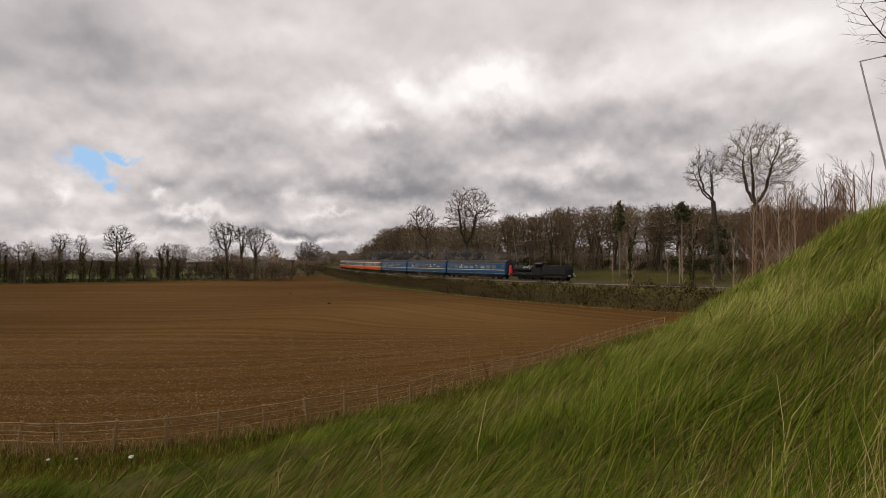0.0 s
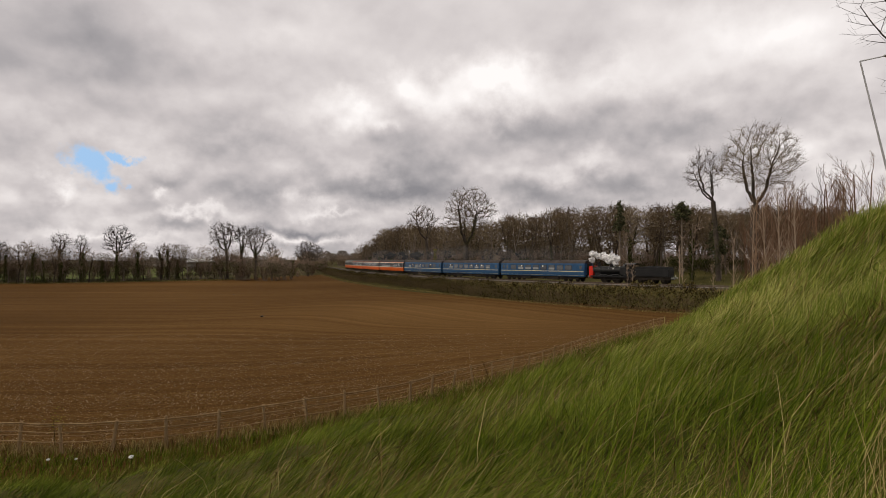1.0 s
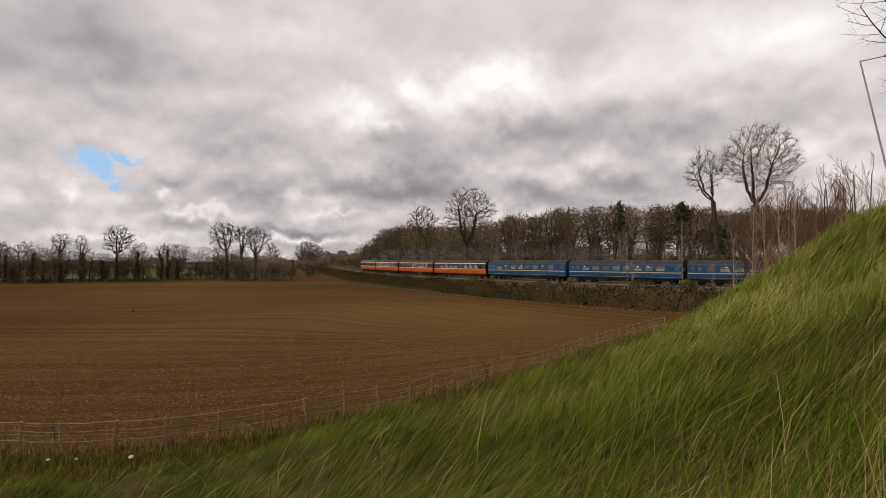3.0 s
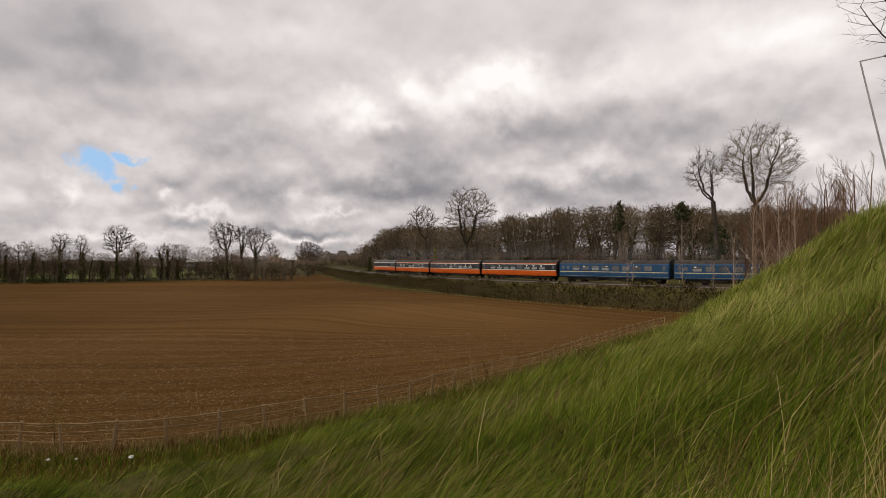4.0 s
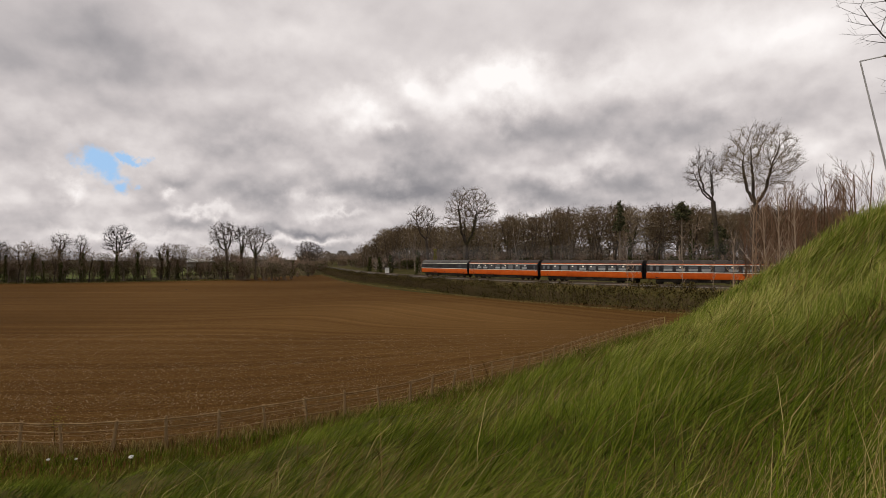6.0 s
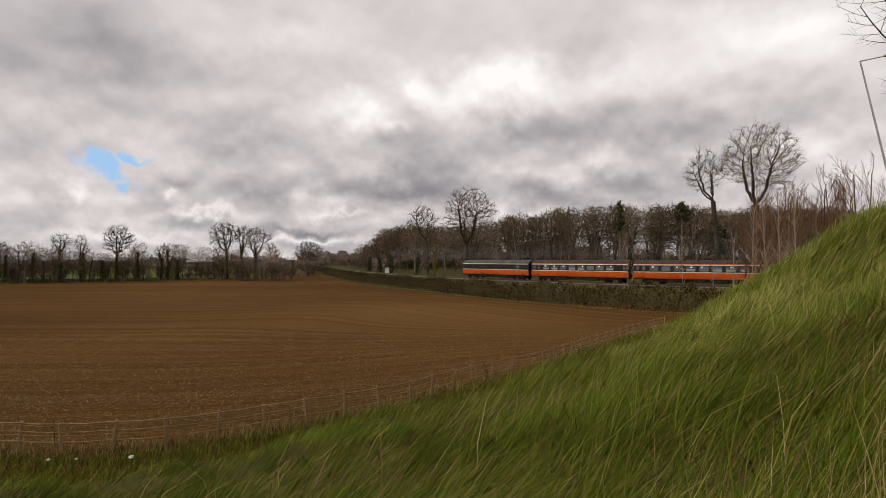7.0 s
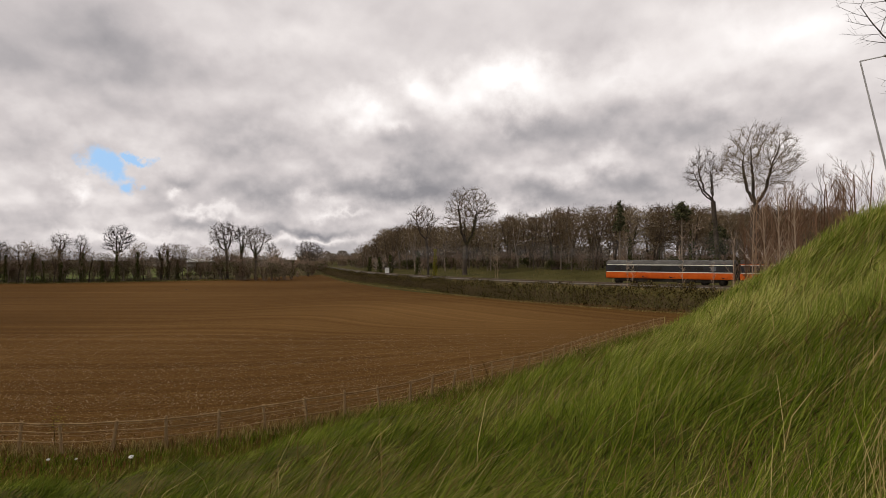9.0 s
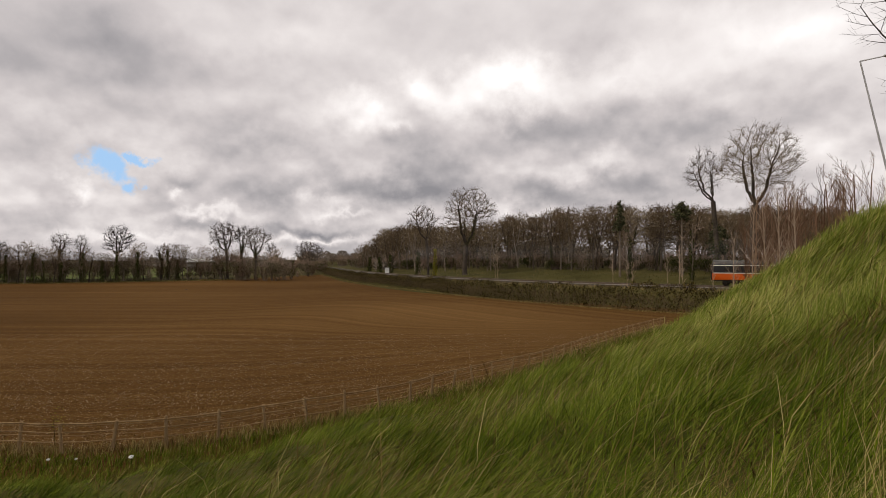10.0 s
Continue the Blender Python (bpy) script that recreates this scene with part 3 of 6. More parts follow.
def coach(kind, rng):
    """One carriage: x along its way, z up from the rails. Kinds: blue, orange, van."""
    length = 19.75
    labels = {"blue": "dark blue carriage with cream waist line, running on the track", "orange": "orange and black carriage with thin white lines, running on track",
              "van": "orange and black generator van with grey roof, last in train"}
    names = {"blue": "railway_carriage", "orange": "railway_carriage", "van": "generator_van"}
    thing = tagged(new(names[kind]), labels[kind], "railway carriage" if kind != "van" else "railway van", group="carriages of the train")
    if kind == "blue":
        part("body", hull(length, 0.92, 3.24, [M_BLUE]), None, thing)
    else:
        part("body", hull(length, 0.92, 3.24, [M_BLACKP, M_ORANGE], lambda z: 1 if 1.0 < z < 1.9 or (z > 3.12 and kind == "orange") else 0), None, thing)
    part("roof", hull(length - 0.05, 3.24, 3.85, [M_ROOFGREY if kind == "van" else M_ROOF]), None, thing)
    for side in (-1, 1):
        if kind == "blue":
            for z0, z1, mat in ((1.78, 1.89, M_CREAM), (1.10, 1.13, M_CREAM)):
                me = side_line(length - 0.3, z0, z1, side)
                me.materials[0] = mat
                part("waist_line", me, None, thing, "cream painted line")
        else:
            for z0, z1 in ((1.88, 1.985), (3.015, 3.12)):
                part("white_line", side_line(length - 0.3, z0, z1, side), None, thing, "white painted line")
        if kind == "van":
            for x, w in ((-7.6, 1.2), (-5.2, 1.6), (-1.4, 1.6), (3.2, 1.4), (5.0, 1.2)):
                p = part("grille", slab_on_side(x, 2.5, w, 0.62, side, 0.02, M_UNDER), None, thing, "dark ventilation grille")
                for k in range(5):
                    part("slat", slab_on_side(x, 2.26 + k * 0.12, w * 0.9, 0.05, side, 0.04, M_BLACKP), None, p)
            for x in (-3.3, 1.0, 8.6):
                part("door", slab_on_side(x, 2.0, 0.85, 1.9, side, 0.012, M_BLACKP), None, thing, "black access door")
            part("window", slab_on_side(7.0, 2.5, 0.8, 0.6, side, 0.02, M_GLASS), None, thing, "dark window glass")
        else:
            for k in range(8):
                x = -6.5 + k * 13.0 / 7
                win = part("window", slab_on_side(x, 2.48, 1.46, 0.88, side, 0.014, M_FRAME), None, thing)
                part("pane", slab_on_side(x, 2.48, 1.36, 0.78, side, 0.02, M_GLASS), None, win, "reflecting window glass")
                # pale slab painted in for sky reflected by the lower pane
                if rng.random() < 0.55:
                    part("blind", slab_on_side(x, 2.29, 1.3, 0.36, side, 0.026, M_REFLECTION), None, win, "pale sky reflection laid over the lower pane")
                # white patch: stands for small vents and for window brightness put into colour
                if rng.random() < (0.3 if kind == "blue" else 0.6):
                    part("toplight", slab_on_side(x + rng.uniform(-0.3, 0.3), 2.74, 0.3, 0.2, side, 0.028, M_WHITEP), None, win, "white patch painted for brightness in the upper pane")
            for x in (-9.1, 9.1, -8.1):
                d = part("door", slab_on_side(x, 2.02, 0.72, 1.95, side, 0.010, M_BLUE if kind == "blue" else M_BLACKP), None, thing)
                part("window", slab_on_side(x, 2.52, 0.46, 0.66, side, 0.02, M_GLASS), None, d)
                part("handle", slab_on_side(x + 0.28, 1.75, 0.06, 0.2, side, 0.04, M_STEEL), None, d, "bright metal handle")
            if kind != "blue":
                for x in (-9.1, 9.1):
                    part("door_skin", slab_on_side(x, 1.45, 0.72, 0.84, side, 0.016, M_ORANGE), None, thing, "orange lower door panel")
    coach_running_gear(thing, length)
    roof_vents(thing, length, rng, M_ROOFGREY if kind == "van" else M_ROOF)
    return thing


def locomotive():
    """Inside-cylinder engine with its smokebox towards the carriages: travel is +x, so the chimney is at the back."""
    th = tagged(new("steam_locomotive"), "black steam locomotive running backwards with red buffer beam", "locomotive")
    bm = bmesh.new()
    box(bm, 0, 0, 1.28, 8.5, 2.5, 0.06, 0.01)
    for y in (-1.22, 1.22):
        box(bm, 0, y, 1.14, 8.5, 0.05, 0.24, 0.01)
    part("running_plate", bm, M_IRON, th)
    bm = bmesh.new()
    for y in (-0.62, 0.62):
        box(bm, 0, y, 0.95, 8.2, 0.05, 0.6, 0.01)
    part("frame", bm, M_UNDER, th)
    bm = bmesh.new()
    rod(bm, (-2.55, 0, 2.25), (1.55, 0, 2.25), 0.70, n=28)
    for x in (-1.4, -0.2, 0.9):
        rod(bm, (x - 0.03, 0, 2.25), (x + 0.03, 0, 2.25), 0.715, n=28)
    part("boiler", bm, M_IRON, th, "black boiler barrel with bands")
    bm = bmesh.new()
    rod(bm, (-3.75, 0, 2.22), (-2.5, 0, 2.22), 0.76, n=28)
    rod(bm, (-3.85, 0, 2.22), (-3.74, 0, 2.22), 0.62, n=24)
    box(bm, -3.1, 0, 1.55, 1.2, 1.3, 0.6, 0.03)
    part("smokebox", bm, M_IRON, th)
    bm = bmesh.new()
    rod(bm, (-3.1, 0, 2.85), (-3.1, 0, 3.62), 0.27, 0.23, n=18)
    rod(bm, (-3.1, 0, 3.6), (-3.1, 0, 3.72), 0.31, n=18)
    part("chimney", bm, M_IRON, th)
    bm = bmesh.new()
    rod(bm, (-0.6, 0, 2.85), (-0.6, 0, 3.25), 0.34, n=18)
    bmesh.ops.create_uvsphere(bm, u_segments=18, v_segments=8, radius=0.34, matrix=Matrix.Translation((-0.6, 0, 3.25)) @ Matrix.Diagonal((1, 1, 0.7, 1)))
    part("dome", bm, M_IRON, th)
    bm = bmesh.new()
    box(bm, 1.9, 0, 2.15, 1.5, 1.5, 1.75, 0.25)
    part("firebox", bm, M_IRON, th)
    for y in (-0.2, 0.2):
        bm = bmesh.new()
        rod(bm, (1.75, y, 2.9), (1.75, y, 3.35), 0.08)
        part("safety_valve", bm, M_STEEL, th, "dull metal safety valve")
    bm = bmesh.new()
    for y in (-1.2, 1.2):
        box(bm, 3.35, y, 1.95, 1.7, 0.05, 1.3, 0.01)
        box(bm, 2.75, y, 2.95, 0.45, 0.05, 0.8, 0.01)
        rod(bm, (4.15, y, 1.3), (4.15, y, 3.3), 0.025, n=6)
    box(bm, 2.55, 0, 2.3, 0.05, 2.4, 2.0, 0.01)
    part("cab", bm, M_IRON, th)
    verts, faces = [], []
    for i in range(9):
        a = -1 + 2 * i / 8
        for x in (2.35, 4.3):
            verts += [(x, a * 1.28, 3.58 - 0.32 * a * a), (x, a * 1.28, 3.62 - 0.32 * a * a)]
    for i in range(8):
        k = i * 4
        faces += [(k + 1, k + 3, k + 7, k + 5), (k, k + 4, k + 6, k + 2), (k, k + 1, k + 5, k + 4), (k + 2, k + 6, k + 7, k + 3)]
    part("cab_roof", mesh_from("cab_roof", verts, faces, M_IRON), None, th)
    bm = bmesh.new()
    box(bm, -4.3, 0, 1.1, 0.14, 2.55, 0.52, 0.02)
    part("buffer_beam", bm, M_RED, th, "bright red buffer beam")
    bm = bmesh.new()
    rod(bm, (-3.9, 0, 2.22), (-3.86, 0, 2.22), 0.5, n=20)
    part("smokebox_door", bm, M_IRON, th)
    bm = bmesh.new()
    for y in (-1.1, 1.1):
        box(bm, -4.2, y, 2.05, 0.75, 0.08, 2.0, 0.03)
    box(bm, -3.92, 0, 1.7, 0.06, 2.2, 0.8, 0.02)
    part("end_plate", bm, M_RED, th, "bright red upright end plates")
    for y in (-0.87, 0.87):
        bm = bmesh.new()
        rod(bm, (-4.36, y, 1.08), (-4.75, y, 1.08), 0.1)
        rod(bm, (-4.75, y, 1.08), (-4.8, y, 1.08), 0.23, n=16)
        part("buffer", bm, M_STEEL, th, "bright steel buffer")
    for x in (-1.7, 0.6, 2.9):
        bm = bmesh.new()
        for y in (-0.98, 0.98):
            box(bm, x, y, 1.42, 1.5, 0.3, 0.34, 0.14)
        part("splasher", bm, M_IRON, th)
        wheelset(th, x, 0.78, "driving_wheelset")
    bm = bmesh.new()
    for y in (-0.95, 0.95):
        rod(bm, (-1.7, y, 0.6), (2.9, y, 0.6), 0.05, n=8)
    part("coupling_rod", bm, M_UNDER, th, "oily steel coupling rods")
    bm = bmesh.new()
    for y in (-0.74, 0.74):
        rod(bm, (-3.4, y, 2.75), (2.4, y, 2.75), 0.025, n=6)
    part("handrail", bm, M_IRON, th)
    return th


def tender():
    th = tagged(new("tender"), "black six-wheeled coal tender running first on the track", "tender")
    bm = bmesh.new()
    box(bm, 0, 0, 1.9, 5.9, 2.5, 1.25, 0.05)
    part("tank", bm, M_IRON, th)
    bm = bmesh.new()
    for y in (-1.22, 1.22):
        box(bm, 0, y, 2.72, 5.7, 0.06, 0.42, 0.02)
    for x in (-2.82, 2.82):
        box(bm, x, 0, 2.72, 0.06, 2.4, 0.42, 0.02)
    part("coal_rail", bm, M_IRON, th)
    rng = random.Random(5)
    bm = bmesh.new()
    for i in range(90):
        x, y = rng.uniform(-2.6, 2.3), rng.uniform(-1.05, 1.05)
        z = 2.55 + 0.45 * max(0, 1 - (x / 3) ** 2) * max(0, 1 - (y / 1.4) ** 2)
        r = rng.uniform(0.12, 0.24)
        bmesh.ops.create_icosphere(bm, subdivisions=1, radius=r, matrix=Matrix.Translation((x, y, z)) @ Matrix.Rotation(rng.uniform(0, 3), 4, "X") @ Matrix.Diagonal((1, rng.uniform(0.6, 1), rng.uniform(0.6, 1), 1)))
    tagged(part("coal", bm, M_IRON, th, "heaped black coal"), kind="stuff")
    bm = bmesh.new()
    box(bm, 0, 0, 1.2, 6.3, 2.5, 0.08, 0.01)
    for y in (-1.1, 1.1):
        box(bm, 0, y, 0.92, 6.1, 0.06, 0.5, 0.02)
        for x in (-2, 0, 2):
            box(bm, x, y * 1.06, 0.62, 0.36, 0.16, 0.46, 0.03)
    part("frame", bm, M_UNDER, th)
    bm = bmesh.new()
    box(bm, 3.18, 0, 1.05, 0.12, 2.5, 0.45, 0.02)
    part("buffer_beam", bm, M_IRON, th)
    for y in (-0.87, 0.87):
        bm = bmesh.new()
        rod(bm, (3.2, y, 1.06), (3.62, y, 1.06), 0.1)
        rod(bm, (3.62, y, 1.06), (3.67, y, 1.06), 0.23, n=16)
        part("buffer", bm, M_STEEL, th, "bright steel buffer")
    bm = bmesh.new()
    box(bm, 3.3, 0.9, 1.45, 0.16, 0.18, 0.28, 0.03)
    part("lamp", bm, M_WHITEP, th, "small white headlamp")
    for x in (-2, 0, 2):
        wheelset(th, x, 0.6)
    return th


train = []
_rng = random.Random(11)
PERIOD = 20.3
for i, kind in enumerate(("van", "orange", "orange", "orange", "blue", "blue", "blue")):
    train.append((coach(kind, _rng), PERIOD * (i + 0.5), 7.0))
train.append((locomotive(), PERIOD * 7 + 4.55, 2.2))
train.append((tender(), PERIOD * 7 + 11.3, 2.1))
for vehicle, _, _ in train[-2:]:
    vehicle.scale = (0.93, 0.93, 0.93)
SPEED = 18.197


def gain(t):
    """How far the train runs ahead of an even speed: it slackens a little towards the end."""
    return float(np.interp(t, [0, 0.5, 2, 4.5, 7.5, 9, 9.5, 10], [0.45, 0.5, 0.9, 1.2, 0.95, 0.5, 0.2, -1.1]))


def vehicle_pose(ahead, half, t):
    """A vehicle whose middle is so far ahead of the train's end, carried by two pivots on the line."""
    s = SPEED * (10 - t) - ahead - gain(t)
    ax, ay = rail_point(s - half)
    bx, by = rail_point(s + half)
    return pose((ax + bx) / 2, (ay + by) / 2, RAIL_Z, 0, 0, math.degrees(math.atan2(ay - by, ax - bx)))
# ---- trees ----
def tubes(segs, sides):
    """Tapered tubes from rows of start, end, start radius and end radius."""
    a = np.array([s[0] for s in segs]).reshape(-1, 3)
    b = np.array([s[1] for s in segs]).reshape(-1, 3)
    r0 = np.array([s[2] for s in segs])
    r1 = np.array([s[3] for s in segs])
    d = b - a
    d /= np.linalg.norm(d, axis=1)[:, None] + 1e-9
    ref = np.where(np.abs(d[:, 2:]) > 0.9, [[1.0, 0, 0]], [[0, 0, 1.0]])
    u = np.cross(d, ref)
    u /= np.linalg.norm(u, axis=1)[:, None] + 1e-9
    w = np.cross(d, u)
    ang = 2 * np.pi * np.arange(sides) / sides
    ring = u[:, None] * np.cos(ang)[None, :, None] + w[:, None] * np.sin(ang)[None, :, None]
    va = a[:, None] + ring * r0[:, None, None]
    vb = b[:, None] + ring * r1[:, None, None]
    verts = np.concatenate([va, vb], 1).reshape(-1, 3)
    base = (np.arange(len(segs)) * 2 * sides)[:, None]
    k = np.arange(sides)
    faces = np.stack([base + k, base + (k + 1) % sides, base + sides + (k + 1) % sides, base + sides + k], 2).reshape(-1, 4)
    return verts, faces


def join(pieces):
    vs, fs, n = [], [], 0
    for v, f in pieces:
        vs.append(v)
        fs += [tuple(int(i) + n for i in row) for row in f]
        n += len(v)
    return np.concatenate(vs), fs


def turned(d, angle, rng):
    """A direction bent away from d by an angle, round a random side."""
    d = np.array(d)
    ref = np.array([rng.uniform(-1, 1), rng.uniform(-1, 1), rng.uniform(-1, 1)])
    side = np.cross(d, ref)
    side /= np.linalg.norm(side) + 1e-9
    return d * math.cos(angle) + side * math.sin(angle)


def limb(segs, rng, p, d, length, r, level, spec):
    """One limb and all that grows from it."""
    n = 5 if level == 0 else (4 if level == 1 else (3 if level == 2 else 2))
    if level >= spec["depth"]:
        n = 1
    path, wander = [], spec["wander"] * (0.45 if level == 0 else 1.0)
    r_end = r * (0.55 if level == 0 else 0.35)
    for i in range(n):
        d = d + np.array([rng.gauss(0, wander), rng.gauss(0, wander), rng.gauss(0, wander) + spec["lift"] * (0 if level == 0 else 1)])
        d /= np.linalg.norm(d)
        q = p + d * length / n
        ra, rb = r + (r_end - r) * i / n, r + (r_end - r) * (i + 1) / n
        segs.append((p, q, ra, rb, level))
        path.append((p, q, d, ra))
        p = q
    if level >= spec["depth"]:
        return
    count = spec["kids"][level]
    for k in range(count):
        u = spec["bare"][level] + (1 - spec["bare"][level]) * ((k + rng.random()) / count)
        i = min(n - 1, int(u * n))
        a, b, dd, ra = path[i]
        start = a + (b - a) * (u * n - i)
        angle = radians(rng.uniform(*spec["angle"]))
        size = spec["shrink"][level] * rng.uniform(0.7, 1.15) * (1.12 - 0.5 * u if level == 0 else 1.1 - 0.35 * u)
        limb(segs, rng, start, turned(dd, angle, rng), length * size, max(spec["twig"], ra * 0.55), level + 1, spec)


def tree_thing(name, label, category, group, seed, height, trunk_r, spec, bark, twig, lean=(0, 0)):
    """A slim bare tree or weed: one stem with limbs, and a crown of twigs."""
    rng = random.Random(seed)
    segs = []
    d = np.array([lean[0], lean[1], 1.0])
    limb(segs, rng, np.zeros(3), d / np.linalg.norm(d), height, trunk_r, 0, spec)
    thick = [s for s in segs if s[4] <= 1]
    mid = [s for s in segs if s[4] == 2]
    fine = [s for s in segs if s[4] > 2]
    th = tagged(new(name), label, category, group=group)
    v, f = join([tubes(thick, 7)] + ([tubes(mid, 4)] if mid else []))
    part("trunk", mesh_from("trunk", v, f, bark, True), None, th)
    if fine:
        v, f = tubes(fine, 3)
        part("crown", mesh_from("crown", v, f, twig), None, th, "bare twigs")
    return th


def leaf_mesh(c, lo, hi, nr, mat):
    """Small folded leaves at the places c."""
    n = len(c)
    a = nr.normal(0, 1, (n, 3))
    a /= np.linalg.norm(a, axis=1)[:, None]
    b = np.cross(a, nr.normal(0, 1, (n, 3)))
    b /= np.linalg.norm(b, axis=1)[:, None] + 1e-9
    s = nr.uniform(lo, hi, (n, 1))
    fold = np.cross(a, b) * s * 0.2
    verts = np.stack([c - a * s * 0.5, c + b * s * 0.32 + fold, c + a * s * 0.5, c - b * s * 0.32 + fold], 1).reshape(-1, 3)
    base = (np.arange(n) * 4)[:, None]
    faces = np.concatenate([base + [[0, 1, 2]], base + [[0, 2, 3]]], 0)
    return mesh_from("leaves", verts, faces, mat)


WOOD = dict(depth=3, kids=[17, 8, 8], bare=[0.24, 0.15, 0.1], angle=(32, 74), shrink=[0.36, 0.52, 0.5], wander=0.12, lift=0.06, twig=0.02)
SLIM = dict(depth=3, kids=[15, 5, 4], bare=[0.3, 0.2, 0.1], angle=(16, 42), shrink=[0.22, 0.5, 0.5], wander=0.05, lift=0.08, twig=0.008)
SCRUB = dict(depth=3, kids=[8, 4, 4], bare=[0.12, 0.1, 0.1], angle=(18, 50), shrink=[0.5, 0.5, 0.5], wander=0.12, lift=0.05, twig=0.018)


def place(px, Y):
    """The place on the ground at a depth, px thousandths of it to the right."""
    x = px / 1000 * Y
    return float(x), float(Y), float(land(np.array([x]), np.array([Y]))[0])


def put_copies(templates, spots, sink=0.15):
    """Stands the templates in turn at the spots: x, y, height factor, turn; the first ones are the templates themselves."""
    used = set()
    for x, y, k, size, turn in spots:
        th = templates[k]
        z = float(land(np.array([x]), np.array([y]))[0]) - sink
        m = Matrix.Translation((x, y, z)) @ Matrix.Rotation(turn, 4, "Z")
        if k in used:
            ob = copy_thing(th, m)
        else:
            used.add(k)
            ob = th
            ob.matrix_basis = m
        ob.scale = (size, size, size)
    for k, th in enumerate(templates):
        if k not in used:
            for o in (*th.children_recursive, th):
                bpy.data.objects.remove(o)


def grown(seed, spine, leaders, crown, count, step, kill, reach, droop=0.0):
    """Lets limbs grow from a spine towards buds spread through the crown's lobes (middle, half sizes). Gives nodes, parents and the tips borne by each node."""
    nr = np.random.RandomState(seed)
    share = np.array([c[1][0] * c[1][1] * c[1][2] for c in crown])
    buds = []
    for (mid, half), k in zip(crown, np.maximum(1, (count * share / share.sum()).astype(int))):
        d = nr.normal(0, 1, (k, 3))
        d /= np.linalg.norm(d, axis=1)[:, None]
        d *= nr.rand(k, 1) ** 0.42
        buds.append(np.array(mid) + d * np.array(half))
    buds = np.concatenate(buds)
    nodes, parent = [np.array(spine[0], float)], [-1]
    for a, b in zip(spine, spine[1:]):
        a, b = np.array(a, float), np.array(b, float)
        k = max(1, int(np.linalg.norm(b - a) / step))
        for i in range(k):
            nodes.append(a + (b - a) * (i + 1) / k + nr.normal(0, 0.03 * step, 3))
            parent.append(len(nodes) - 2)
    fork = len(nodes) - 1
    for line in leaders:
        k = fork
        for a, b in zip([spine[-1]] + line, line):
            a, b = np.array(a, float), np.array(b, float)
            m = max(1, int(np.linalg.norm(b - a) / step))
            for i in range(m):
                nodes.append(a + (b - a) * (i + 1) / m + nr.normal(0, 0.10 * step, 3))
                parent.append(k)
                k = len(nodes) - 1
    near, who = np.full(len(buds), 1e9), np.zeros(len(buds), int)
    fresh, born = np.arange(len(nodes)), {}
    for turn in range(90):
        pts = np.array([nodes[i] for i in fresh])
        dist = np.linalg.norm(buds[:, None] - pts[None], axis=2)
        j = dist.argmin(1)
        best = dist[np.arange(len(buds)), j]
        closer = best < near
        near[closer], who[closer] = best[closer], fresh[j[closer]]
        alive = near > kill
        buds, near, who = buds[alive], near[alive], who[alive]
        active = np.nonzero(near < (reach if turn > 6 else 1e8))[0]
        if not len(active):
            break
        pull = {}
        for i in active:
            v = (buds[i] - nodes[who[i]]) / near[i]
            pull[who[i]] = pull.get(who[i], 0) + v
        fresh = []
        for k, v in pull.items():
            if born.get(k, 0) >= 3:
                continue
            born[k] = born.get(k, 0) + 1
            v = v / (np.linalg.norm(v) + 1e-9) + nr.normal(0, 0.15, 3)
            v[2] -= droop
            back = nodes[k] - nodes[parent[k]] if parent[k] >= 0 else np.array([0, 0, 1.0])
            v = v / (np.linalg.norm(v) + 1e-9) + 0.6 * back / (np.linalg.norm(back) + 1e-9)
            nodes.append(nodes[k] + v / np.linalg.norm(v) * step)
            parent.append(k)
            fresh.append(len(nodes) - 1)
        fresh = np.array(fresh)
        if len(nodes) > 4200 or not len(fresh):
            break
    nodes, parent = np.array(nodes), np.array(parent)
    tips = np.zeros(len(nodes))
    has_child = np.zeros(len(nodes), bool)
    has_child[parent[1:]] = True
    tips[~has_child] = 1
    for i in range(len(nodes) - 1, 0, -1):
        tips[parent[i]] += tips[i]
    return nodes, parent, tips


def spikes(a, d, r, nr):
    """Thin three-sided twigs that run out to a point: foot, way and length, radius."""
    n = len(a)
    u = np.cross(d, nr.normal(0, 1, (n, 3)))
    u /= np.linalg.norm(u, axis=1)[:, None] + 1e-9
    w = np.cross(d, u)
    w /= np.linalg.norm(w, axis=1)[:, None] + 1e-9
    verts = np.stack([a + u * r, a + (-0.5 * u + 0.87 * w) * r, a + (-0.5 * u - 0.87 * w) * r, a + d], 1).reshape(-1, 3)
    b = (np.arange(n) * 4)[:, None]
    return verts, np.concatenate([b + [[0, 1, 3]], b + [[1, 2, 3]], b + [[2, 0, 3]]], 0)


